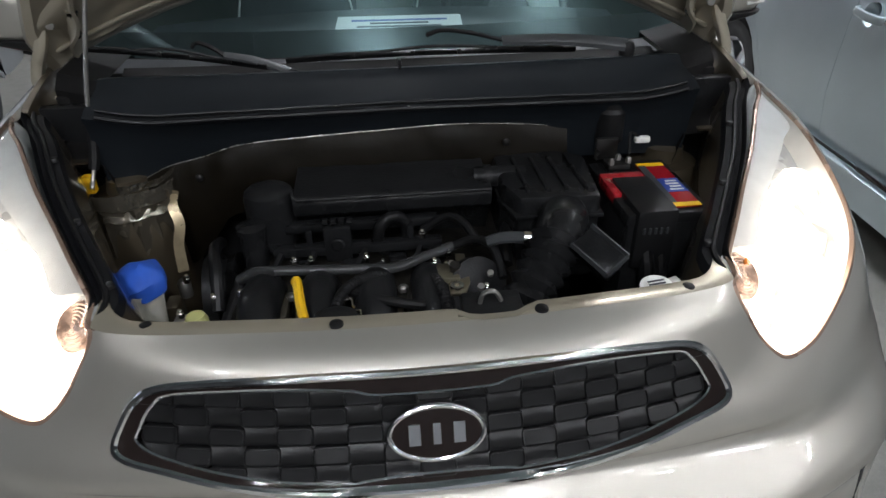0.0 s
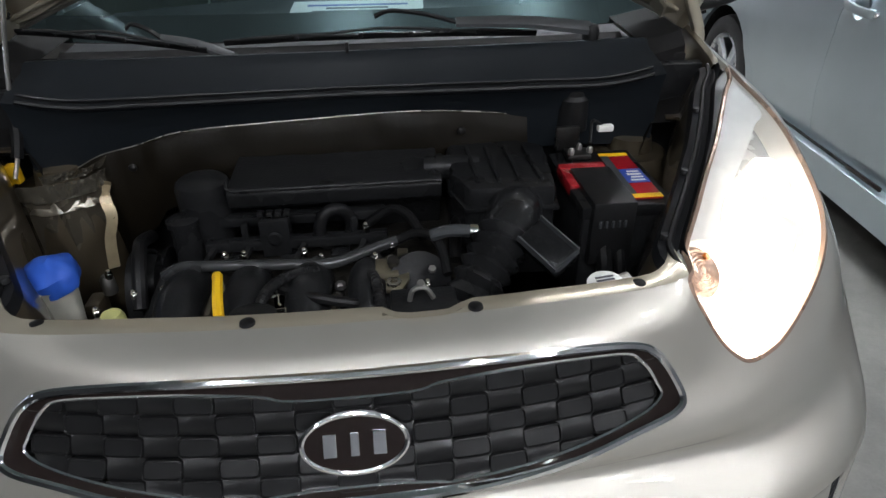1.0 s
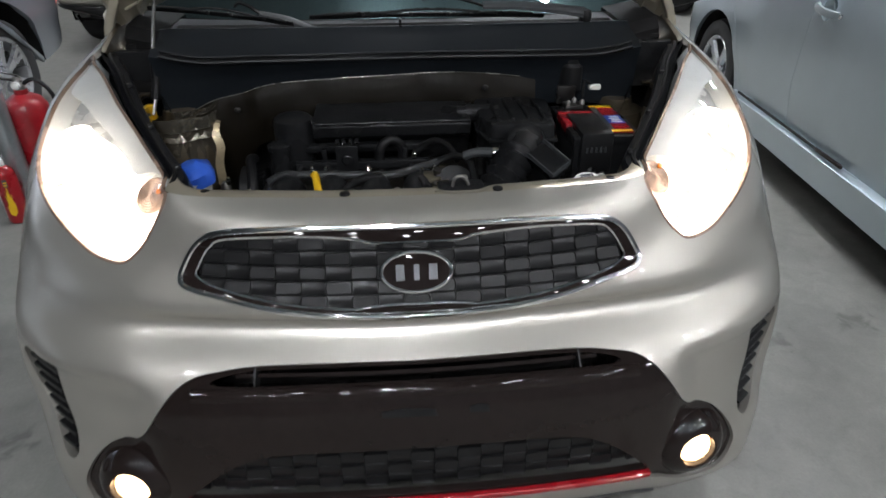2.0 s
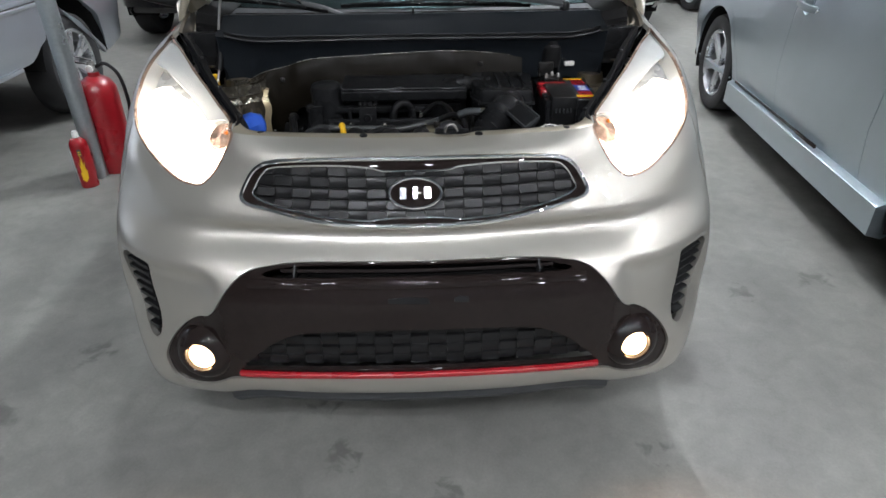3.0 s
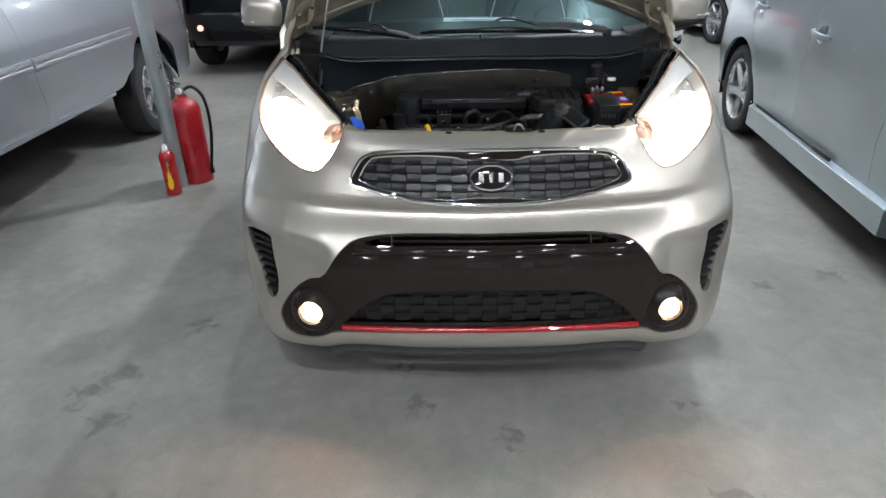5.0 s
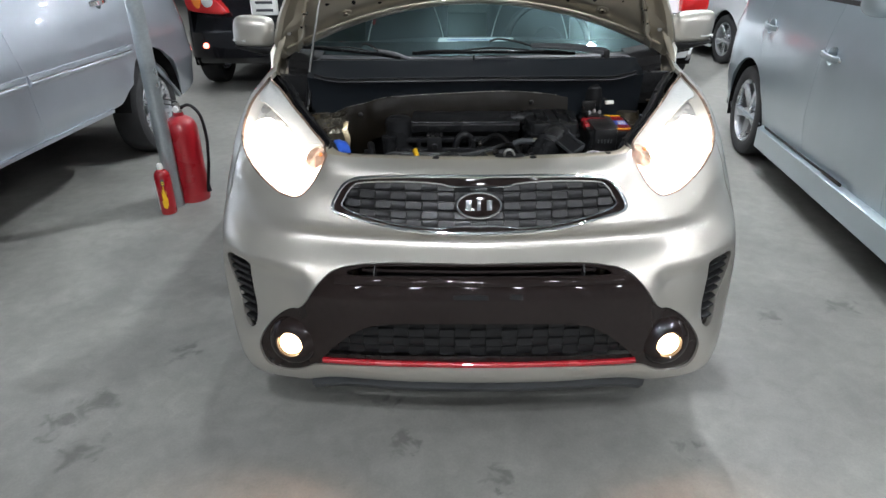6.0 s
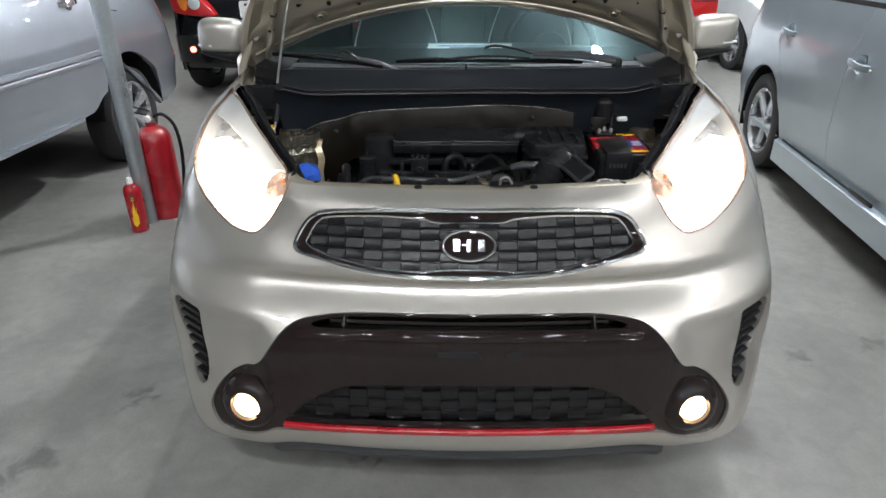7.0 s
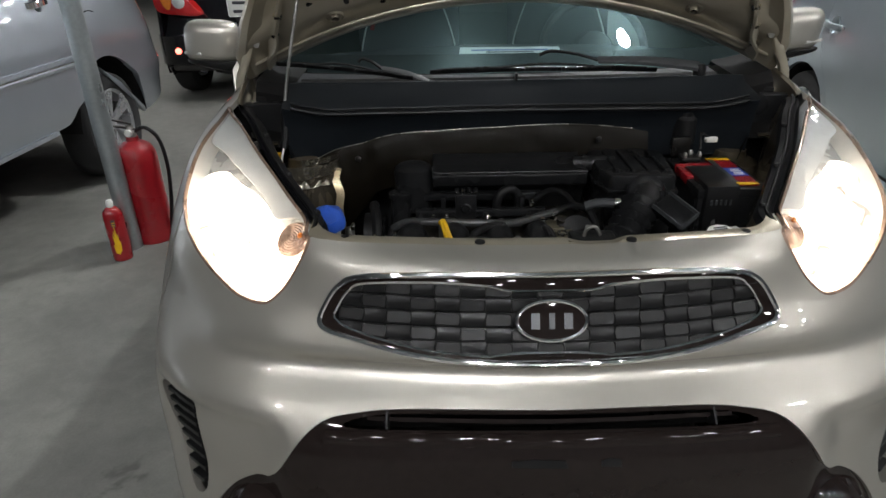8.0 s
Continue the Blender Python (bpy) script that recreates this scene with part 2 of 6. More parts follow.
# ---- building tools ----
def mesh_of(name, bm, material, smooth=35):
    me = bpy.data.meshes.new(name)
    bm.normal_update()
    bm.to_mesh(me)
    bm.free()
    me.materials.append(material)
    if smooth:
        me.shade_smooth()
        me.set_sharp_from_angle(angle=radians(smooth))
    return me


def part(name, bm, material, parent=None, label="", smooth=35):
    """One mesh object from bm, under a thing or a part."""
    ob = new(name, bm if isinstance(bm, bpy.types.Mesh) else mesh_of(name, bm, material, smooth))
    ob.parent = parent
    if label:
        tagged(ob, label)
    return ob


def thing(name, label, category, at=None, group=""):
    ob = new(name)
    ob.empty_display_size = 0.1
    if at is not None:
        ob.matrix_basis = at
    return tagged(ob, label, category, group)


def box(x0, x1, y0, y1, z0, z1, bevel=0.0, seg=2, bm=None, m=None):
    bm = bm or bmesh.new()
    made = bmesh.ops.create_cube(bm, size=1)["verts"]
    mid = Vector(((x0 + x1) / 2, (y0 + y1) / 2, (z0 + z1) / 2))
    for v in made:
        v.co = Vector((v.co.x * (x1 - x0), v.co.y * (y1 - y0), v.co.z * (z1 - z0))) + mid
    if bevel:
        edges = list({e for v in made for e in v.link_edges})
        made = bmesh.ops.bevel(bm, geom=edges, offset=bevel, segments=seg, affect="EDGES", profile=0.5)["verts"]
        made = [v for v in made]
    if m is not None:
        seen = set(made)
        for v in list(seen):
            seen.update(w for f in v.link_faces for w in f.verts)
        bmesh.ops.transform(bm, matrix=m, verts=list(seen))
    return bm


def ring_path(points, closed):
    """Tangents along a path."""
    n = len(points)
    out = []
    for i in range(n):
        a = points[i - 1] if (i or closed) else points[i]
        b = points[(i + 1) % n] if (i < n - 1 or closed) else points[i]
        out.append((b - a).normalized())
    return out


def sweep(points, profile, closed=False, up=None, cap=True, bm=None):
    """Sweeps a closed profile of (side, up) pairs along points. up: a direction, or one for each point."""
    bm = bm or bmesh.new()
    points = [Vector(p) for p in points]
    tangents = ring_path(points, closed)
    rows = []
    side = None
    for i, (p, t) in enumerate(zip(points, tangents)):
        u = Vector(up[i]) if isinstance(up, list) else Vector(up) if up is not None else None
        if u is None:
            if side is None:
                u = Vector((0, 0, 1)) if abs(t.z) < 0.9 else Vector((1, 0, 0))
            else:
                u = side.cross(t) if False else t.cross(side) * -1
        side = t.cross(u).normalized()
        w = side.cross(t).normalized()
        rows.append([bm.verts.new(p + side * a + w * b) for a, b in profile])
    k = len(profile)
    pairs = list(zip(rows, rows[1:])) + ([(rows[-1], rows[0])] if closed else [])
    for ra, rb in pairs:
        for j in range(k):
            bm.faces.new((ra[j], ra[(j + 1) % k], rb[(j + 1) % k], rb[j]))
    if cap and not closed:
        bm.faces.new(rows[0][::-1])
        bm.faces.new(rows[-1])
    bmesh.ops.recalc_face_normals(bm, faces=bm.faces)
    return bm


def circle(r, n=10):
    return [(r * math.cos(2 * math.pi * i / n), r * math.sin(2 * math.pi * i / n)) for i in range(n)]


def curve(points, n=8, closed=False):
    """A smooth path through the points."""
    pts = [Vector(p) for p in points]
    out = []
    m = len(pts)
    for i in range(m if closed else m - 1):
        if closed:
            a, b, c, d = (pts[(i + k) % m] for k in (-1, 0, 1, 2))
        else:
            a, b, c, d = pts[max(i - 1, 0)], pts[i], pts[i + 1], pts[min(i + 2, m - 1)]
        for k in range(n):
            t = k / n
            out.append(.5 * (2 * b + (c - a) * t + (2 * a - 5 * b + 4 * c - d) * t * t + (3 * b - a - 3 * c + d) * t ** 3))
    if not closed:
        out.append(pts[-1])
    return out


def tube(points, r, n=8, bm=None, smooth=6):
    return sweep(curve(points, smooth) if smooth else points, circle(r, n), bm=bm)


def lathe(profile, n=32, m=None, bm=None):
    """Turns (radius, height) pairs round z. Ends with radius 0 are closed."""
    bm = bm or bmesh.new()
    rows = []
    for r, z in profile:
        rows.append([bm.verts.new((0, 0, z))] if r < 1e-6 else [bm.verts.new((r * math.cos(2 * math.pi * i / n), r * math.sin(2 * math.pi * i / n), z)) for i in range(n)])
    for a, b in zip(rows, rows[1:]):
        for i in range(n):
            j = (i + 1) % n
            if len(a) == 1 and len(b) > 1:
                bm.faces.new((a[0], b[j], b[i]))
            elif len(b) == 1 and len(a) > 1:
                bm.faces.new((a[i], a[j], b[0]))
            elif len(a) > 1:
                bm.faces.new((a[i], a[j], b[j], b[i]))
    if m is not None:
        bmesh.ops.transform(bm, matrix=m, verts=[v for row in rows for v in row])
    bmesh.ops.recalc_face_normals(bm, faces=bm.faces)
    return bm


def prism(outline, z0, z1, bevel=0.0, m=None, seg=2, bm=None):
    """A flat outline of (x, y) raised from z0 to z1, its edges rounded."""
    bm = bm or bmesh.new()
    low = [bm.verts.new((x, y, z0)) for x, y in outline]
    base = bm.faces.new(low)
    top = bmesh.ops.extrude_face_region(bm, geom=[base])
    verts = [g for g in top["geom"] if isinstance(g, bmesh.types.BMVert)]
    for v in verts:
        v.co.z = z1
    made = low + verts
    bmesh.ops.recalc_face_normals(bm, faces=bm.faces)
    if bevel:
        edges = [e for e in bm.edges if all(v in set(made) for v in e.verts)]
        bmesh.ops.bevel(bm, geom=edges, offset=bevel, segments=seg, affect="EDGES", profile=0.5)
        made = [v for v in bm.verts]
    if m is not None:
        bmesh.ops.transform(bm, matrix=m, verts=made)
    return bm


def rounded(outline, n=6):
    """A smooth closed outline through (u, v) pairs."""
    return [(p.x, p.y) for p in curve([(u, v, 0) for u, v in outline], n, True)]


def inside(poly, x, y):
    hit, j = False, len(poly) - 1
    for i in range(len(poly)):
        (xi, yi), (xj, yj) = poly[i], poly[j]
        if (yi > y) != (yj > y) and x < (xj - xi) * (y - yi) / (yj - yi) + xi:
            hit = not hit
        j = i
    return hit


def sheet(outline, holes, place, du, dv, lip=0.012, lift=0.0, flip=False, lip_holes=True):
    """A curved panel: the outline less its holes, in the (u, v) of place(u, v), with edges turned in by lip."""
    from mathutils.geometry import delaunay_2d_cdt
    loops = [outline, *holes]
    pts, edges = [], []
    for loop in loops:
        k = len(pts)
        pts += [Vector(p) for p in loop]
        edges += [(k + i, k + (i + 1) % len(loop)) for i in range(len(loop))]
    rim = np.array([(p.x / du, p.y / dv) for p in pts])
    us, vs = [p[0] for p in outline], [p[1] for p in outline]
    for u in np.arange(min(us) + du / 2, max(us), du):
        for v in np.arange(min(vs) + dv / 2, max(vs), dv):
            if inside(outline, u, v) and not any(inside(h, u, v) for h in holes):
                if np.min(np.hypot(rim[:, 0] - u / du, rim[:, 1] - v / dv)) > 0.45:
                    pts.append(Vector((u, v)))
    verts, _, faces, *_ = delaunay_2d_cdt(pts, edges, [], 0, 1e-6)
    keep = []
    for f in faces:
        cu, cv = sum(verts[i].x for i in f) / len(f), sum(verts[i].y for i in f) / len(f)
        if inside(outline, cu, cv) and not any(inside(h, cu, cv) for h in holes):
            keep.append(f)
    bm = bmesh.new()
    made, normals = {}, {}
    for i in {i for f in keep for i in f}:
        u, v = verts[i]
        p = Vector(place(u, v))
        eu, ev = du * 0.1, dv * 0.1
        a = Vector(place(u + eu, v)) - Vector(place(u - eu, v))
        b = Vector(place(u, v + ev)) - Vector(place(u, v - ev))
        n = a.cross(b).normalized() * (-1 if flip else 1)
        made[i], normals[i] = bm.verts.new(p + n * lift), n
    for f in keep:
        bm.faces.new([made[i] for i in (reversed(f) if flip else f)])
    if lip:
        count = {}
        for f in keep:
            for a, b in zip(f, (*f[1:], f[0])):
                count[(a, b)] = count.get((a, b), 0) + 1
        inner, outer = {}, {}
        for a, b in [e for e in count if (e[1], e[0]) not in count]:
            for i in (a, b):
                if i not in inner:
                    outer[i] = bm.verts.new(made[i].co)
                    inner[i] = bm.verts.new(made[i].co - normals[i] * lip)
            q = (outer[a], inner[a], inner[b], outer[b])
            bm.faces.new(q[::-1] if flip else q)
    return bm


def mirror_u(loop):
    return [(-u, v) for u, v in reversed(loop)]


def both(half):
    """A half outline from the middle round to the middle, closed with its mirror."""
    return half + [(-u, v) for u, v in reversed(half) if abs(u) > 1e-6]


def frame_at(s, v, lift=0.0, place=None):
    """The pose of a piece on the nose: x along it, y up it, z out of it."""
    place = place or skin
    p = Vector(place(s, v))
    a = (Vector(place(s + .02, v)) - Vector(place(s - .02, v))).normalized()
    b = Vector(place(s, v + .02)) - Vector(place(s, v - .02))
    n = a.cross(b).normalized()
    b = n.cross(a)
    m = Matrix((a, b, n)).transposed().to_4x4()
    return Matrix.Translation(p + n * lift) @ m


# sections of the nose, from the middle to the side: (x, y, z) from the sill up to the bonnet gap
SECTIONS = [
    [(0, -.02, .205), (0, -.105, .262), (0, -.122, .345), (0, -.12, .45), (0, -.112, .55), (0, -.070, .622), (0, -.006, .677), (0, -.030, .718), (0, .002, .785), (0, .034, .857), (0, .09, .888)],
    [(.22, -.015, .205), (.22, -.098, .262), (.22, -.116, .345), (.22, -.114, .45), (.22, -.106, .55), (.22, -.062, .622), (.22, .004, .678), (.22, -.019, .718), (.22, .014, .785), (.22, .046, .857), (.22, .096, .89)],
    [(.42, .01, .205), (.43, -.078, .262), (.43, -.1, .345), (.43, -.1, .45), (.43, -.09, .55), (.43, -.046, .622), (.43, .020, .681), (.43, .012, .72), (.42, .05, .785), (.42, .084, .857), (.422, .115, .898)],
    [(.53, .04, .185), (.555, -.052, .238), (.56, -.07, .345), (.57, -.07, .45), (.568, -.058, .55), (.555, -.026, .622), (.543, .032, .685), (.535, .042, .727), (.525, .08, .785), (.498, .132, .86), (.447, .175, .922)],
    [(.658, .11, .19), (.700, -.003, .243), (.706, -.012, .345), (.70, .005, .45), (.70, .018, .55), (.69, .035, .63), (.662, .080, .691), (.647, .098, .735), (.636, .13, .79), (.60, .18, .868), (.508, .275, .95)],
    [(.715, .23, .232), (.762, .118, .293), (.781, .105, .37), (.785, .11, .45), (.787, .118, .55), (.78, .135, .64), (.758, .160, .703), (.738, .184, .76), (.724, .215, .83), (.688, .275, .912), (.576, .39, .985)],
    [(.74, .30, .34), (.77, .27, .40), (.79, .27, .46), (.797, .275, .53), (.797, .28, .61), (.80, .285, .70), (.796, .30, .765), (.785, .32, .82), (.77, .355, .885), (.735, .42, .955), (.637, .515, 1.02)],
    [(.77, .50, .63), (.79, .50, .65), (.80, .50, .68), (.803, .50, .71), (.803, .50, .75), (.80, .505, .79), (.793, .51, .835), (.795, .52, .885), (.785, .54, .938), (.758, .57, .99), (.69, .62, 1.038)],
    [(.77, .85, .62), (.79, .85, .64), (.80, .85, .68), (.803, .85, .73), (.803, .85, .78), (.80, .85, .83), (.795, .85, .88), (.787, .85, .93), (.777, .86, .975), (.762, .87, 1.02), (.735, .88, 1.062)],
]
def rom(a, b, c, d, t):
    return .5 * (2 * b + (c - a) * t + (2 * a - 5 * b + 4 * c - d) * t * t + (3 * b - a - 3 * c + d) * t ** 3)
CAGE = np.array(SECTIONS)
def skin(s, v):
    """The nose's surface: s from the middle (0) to the doors (8), negative on the car's other side; v from the sill (0) to the bonnet gap (10)."""
    side, s = (-1 if s < 0 else 1), min(abs(s), 7.999)
    v = min(max(v, 0), 9.999)
    i, j = int(s), int(v)
    def col(i):
        flip = i < 0
        c = CAGE[min(abs(i), 8)]
        r = [c[min(max(k, 0), 10)] for k in (j - 1, j, j + 1, j + 2)]
        p = rom(*r, v - j)
        return p * np.array((-1, 1, 1)) if flip else p
    p = rom(col(i - 1), col(i), col(i + 1), col(i + 2), s - i)
    # the pocket round fog lamp and side vent, under a shoulder line
    if 2.2 < s < 4.95 and 2.0 < v < 5.0:
        ramp = lambda a, b, t: (lambda k: k * k * (3 - 2 * k))(min(max((t - a) / (b - a), 0), 1))
        d = .020 * ramp(2.2, 2.9, s) * (1 - ramp(4.55, 4.95, s)) * ramp(2.0, 3.4, v) * (1 - ramp(4.45, 4.85, v))
        p = p - d * np.array((math.sin(.21 * s), -math.cos(.21 * s), .1))
    return np.array((p[0] * side, p[1], p[2]))


# ---- the hall ----
def slab(name, x0, x1, y0, y1, z0, z1, material, label):
    ob = part(name, box(x0, x1, y0, y1, z0, z1), material, smooth=0)
    return tagged(ob, label, kind="structure")


slab("floor", -14, 14, -10, 20, -0.2, 0, CONCRETE, "grey polished concrete floor with stains")
slab("wall_north", -14, 14, 20, 20.2, 0, 5.4, WALLM, "plain painted hall wall")
slab("wall_south", -14, 14, -10.2, -10, 0, 5.4, WALLM, "plain painted hall wall")
slab("wall_west", -14.2, -14, -10, 20, 0, 5.4, WALLM, "plain painted hall wall")
slab("wall_east", 14, 14.2, -10, 20, 0, 5.4, WALLM, "plain painted hall wall")
ceiling = bmesh.new()
for i in range(56):
    box(-14 + i * 0.5, -13.52 + i * 0.5, -10, 20, 5.408, 5.42, bm=ceiling)
box(-14, 14, -10, 20, 5.42, 5.5, bm=ceiling)
tagged(part("ceiling", ceiling, CEIL, smooth=0), "pale ribbed sheet ceiling of the hall", kind="structure")


def ceiling_light(x, y, z=4.9, light=LAMP_LIGHT, k=.8):
    lamp = thing("ceiling_light", "round white ceiling lamp hanging lit over the cars", "ceiling lamp", pose(x, y, z), "hall lamps")
    part("housing", lathe([(0, .46), (.015, .46), (.015, .16), (.05 * k, .15), (.07 * k, .08), (.11 * k, .02), (.115 * k, 0), (.108 * k, 0), (.105 * k, .012), (0, .02)], 24), GALV, lamp)
    part("diffuser", lathe([(0, -.012), (.06 * k, -.008), (.103 * k, .006), (.10 * k, .012), (0, .010)], 24), light, lamp, "glowing white diffuser")
    return lamp


first_lamp = ceiling_light(-9.6, 2.4)
ceiling_light(1.25, 4.0, 4.9, FLOOD_LIGHT, .92)
ceiling_light(-.1, 1.85, 4.9, FLOOD_LIGHT, .40)
ceiling_light(-.35, -3.3, 4.9, FLOOD_LIGHT, .62)
# the one at (-2.5, 6.4) is an unseen extra, brightening the floor behind
for lx, ly in ((1.85, 2.7), (4.6, 3.4), (5.2, 10.2), (-5.4, 12.2), (7.6, 9.4), (4.8, 14.6), (7.4, 13.0), (-7.6, 6.2), (-2.5, 6.4), (6.8, 6.0), (-4.8, 8.4), (2.6, 8.2), (-2.0, 12),
               (2.8, 12.4), (0.2, 16.5), (4.2, -1.6), (8.6, -1.6), (8.8, -5.4), (9.6, 1.8)):
    copy_thing(first_lamp, pose(lx, ly, 4.9))
aisle_lamp = ceiling_light(-3.2, -4.0, 4.9, AISLE_LIGHT, 1.0)
for row, ly in enumerate((-4.0, -6.2, -8.6)):
    for i in range(8):
        if row or i:
            copy_thing(aisle_lamp, pose(-3.2 + i * 1.6 + .3 * (row % 2), ly, 4.9))

# ---- the hatchback with its bonnet up ----
car = thing("hatchback_car", "champagne small hatchback with open bonnet and lit headlights", "car")

GRILLE = [(0, 9.0), (.5, 9.0), (.9, 8.97), (1.3, 8.9), (1.6, 8.78), (1.77, 8.55), (1.9, 8.15), (1.96, 7.76), (1.87, 7.56), (1.56, 7.4), (1.2, 7.18), (.76, 6.99), (.36, 6.91), (0, 6.89)]
CELLS = [(0, 8.6), (.2, 8.6), (.36, 8.62), (.5, 8.71), (.95, 8.76), (1.5, 8.65), (1.66, 8.44), (1.77, 8.05), (1.78, 7.82), (1.57, 7.6), (1.02, 7.29), (.55, 7.16), (.4, 7.2), (.2, 7.26), (0, 7.26)]
MASK = [(0, 5.2), (.7, 5.2), (1.29, 5.17), (1.6, 5.07), (1.84, 4.92), (2.05, 4.58), (2.38, 3.81), (2.62, 3.5), (2.9, 3.4), (3.22, 3.1), (3.5, 2.62), (3.64, 2.13), (3.6, 1.7), (3.42, 1.43), (3.06, 1.38), (2.67, 1.51), (2.38, 1.66), (1.9, 1.72), (1.34, 1.76), (0, 1.8)]
VENT = [(3.98, 4.62), (4.4, 4.62), (4.75, 4.5), (4.72, 4.1), (4.55, 3.5), (4.3, 2.95), (4.05, 2.6), (3.85, 2.52), (3.74, 2.75), (3.8, 3.4), (3.88, 4.1)]
LAMP = [(7.0, 9.66), (6.0, 9.78), (5.2, 9.86), (4.2, 9.9), (3.2, 9.86), (2.5, 9.86), (2.14, 9.86), (2.2, 9.28), (2.46, 8.6), (2.74, 8.18), (3.0, 7.96), (3.42, 8.02), (3.95, 8.28), (4.55, 8.45), (5.1, 8.55), (5.6, 8.6), (6.05, 8.8), (6.45, 9.1), (6.8, 9.46)]
grille_o, cells_o, mask_o = rounded(both(GRILLE)), rounded(both(CELLS)), rounded(both(MASK))
vent_o, lamp_o = rounded(VENT), rounded(LAMP)


def grow(loop, k, l=None):
    """The loop scaled about its middle."""
    cu, cv = sum(p[0] for p in loop) / len(loop), sum(p[1] for p in loop) / len(loop)
    return [(cu + (u - cu) * k, cv + (v - cv) * (l or k)) for u, v in loop]


def edge_line(u0, v0, u1, v1, n):
    return [(u0 + (u1 - u0) * i / n, v0 + (v1 - v0) * i / n) for i in range(n)]


SEAM = 5.3
# the panel between the lamps, and the two wings
i0 = min(range(len(lamp_o)), key=lambda i: abs(lamp_o[i][0] - SEAM) + (9 if lamp_o[i][1] > 9 else 0))
i1 = min(range(len(lamp_o)), key=lambda i: abs(lamp_o[i][0] - 2.14) + abs(lamp_o[i][1] - 9.86))
step = range(i0, i1 - 1, -1)
up_edge = [lamp_o[i] for i in step]
nose = edge_line(-SEAM, .55, SEAM, .55, 60) + edge_line(SEAM, .55, up_edge[0][0], up_edge[0][1] - .12, 24) + up_edge + edge_line(2.14, 9.98, -2.14, 9.98, 40) + [(-u, v) for u, v in reversed(up_edge)] + edge_line(-up_edge[0][0], up_edge[0][1] - .12, -SEAM, .55, 24)
part("front_bumper", sheet(nose, [grille_o, mask_o, vent_o, mirror_u(vent_o)], skin, .1, .2, 0.016), PAINT, car, "champagne painted bumper and nose panel", smooth=0).data.shade_smooth()
wing = edge_line(SEAM + .03, .55, 7.98, .3, 16) + edge_line(7.98, .3, 7.98, 9.98, 24) + edge_line(7.98, 9.98, 7.0, 9.98, 8)
wing += [lamp_o[0]] + [lamp_o[i] for i in range(len(lamp_o) - 1, i0, -1) if lamp_o[i][0] > SEAM + .03]
wing += edge_line(SEAM + .03, lamp_o[i0][1], SEAM + .03, .55, 20)


for side in (1, -1):
    loop = wing if side > 0 else mirror_u(wing)
    part("front_wing", sheet(loop, [], skin, .1, .2, 0.012), PAINT, car, smooth=0).data.shade_smooth()


# grille: chrome surround, gloss black band, raised cells
def on_skin(loop, lift):
    out, ups = [], []
    for u, v in loop:
        m = frame_at(u, v, lift)
        out.append(m.translation)
        ups.append(m.col[2].to_3d())
    return out, ups


grille = part("grille", sheet(grow(grille_o, 1.0), [cells_o], skin, .1, .14, 0.01, -0.004), GLOSS_BLACK, car, "gloss black grille surround", smooth=0)
grille.data.shade_smooth()
pts, ups = on_skin(grow(grille_o, .992, .99), 0.0)
rim = [(-.0052, -.006), (-.0052, .003), (-.0025, .0060), (.0025, .0060), (.0052, .003), (.0052, -.006)]
part("chrome_surround", sweep(pts, rim, True, ups), CHROME, grille, "chrome grille surround")
pts, ups = on_skin(grow(cells_o, 1.004, 1.008), -0.006)
part("inner_trim", sweep(pts, [(-.002, -.004), (-.002, .002), (0, .0035), (.002, .002), (.002, -.004)], True, ups), CHROME, grille, "thin bright inner trim")
part("mesh_back", sheet(grow(cells_o, 1.01), [], skin, .12, .2, 0, -0.026), DARK, grille, smooth=0)


def cell_mesh(name, w, h, d):
    """A raised grille cell with rounded ends and a hollow face."""
    bm = bmesh.new()
    loop = [(w / 2 * c, h / 2 * s) for c, s in ((-.8, -1), (.8, -1), (.96, -.8), (1, 0), (.96, .8), (.8, 1), (-.8, 1), (-.96, .8), (-1, 0), (-.96, -.8))]
    rows = [[bm.verts.new((x * k, y * l, z - (.0018 * y / h if z > -d else 0))) for x, y in loop] for k, l, z in ((1, 1, -d), (1, 1, -.0014), (.98, .955, .0), (.945, .87, .0002), (.90, .77, -.0022))]
    for a, b in zip(rows, rows[1:]):
        for i in range(len(loop)):
            bm.faces.new((a[i], a[(i + 1) % len(loop)], b[(i + 1) % len(loop)], b[i]))
    bm.faces.new(rows[-1])
    return mesh_of(name, bm, GRILLE_PLASTIC, 50)


def web_mesh(name, w, h):
    """The sunken saddle between two raised cells."""
    bm = bmesh.new()
    rows = []
    for i in range(7):
        x = (i / 6 - .5) * w
        rows.append([bm.verts.new((x, y * h / 2, -.0025 - .002 * math.cos(y * 1.5) * (1 - (2 * i / 6 - 1) ** 2) - .004 * y * y)) for y in (-1, -.5, 0, .5, 1)])
    for a, b in zip(rows, rows[1:]):
        for j in range(4):
            bm.faces.new((a[j], b[j], b[j + 1], a[j + 1]))
    return mesh_of(name, bm, GRILLE_PLASTIC, 60)


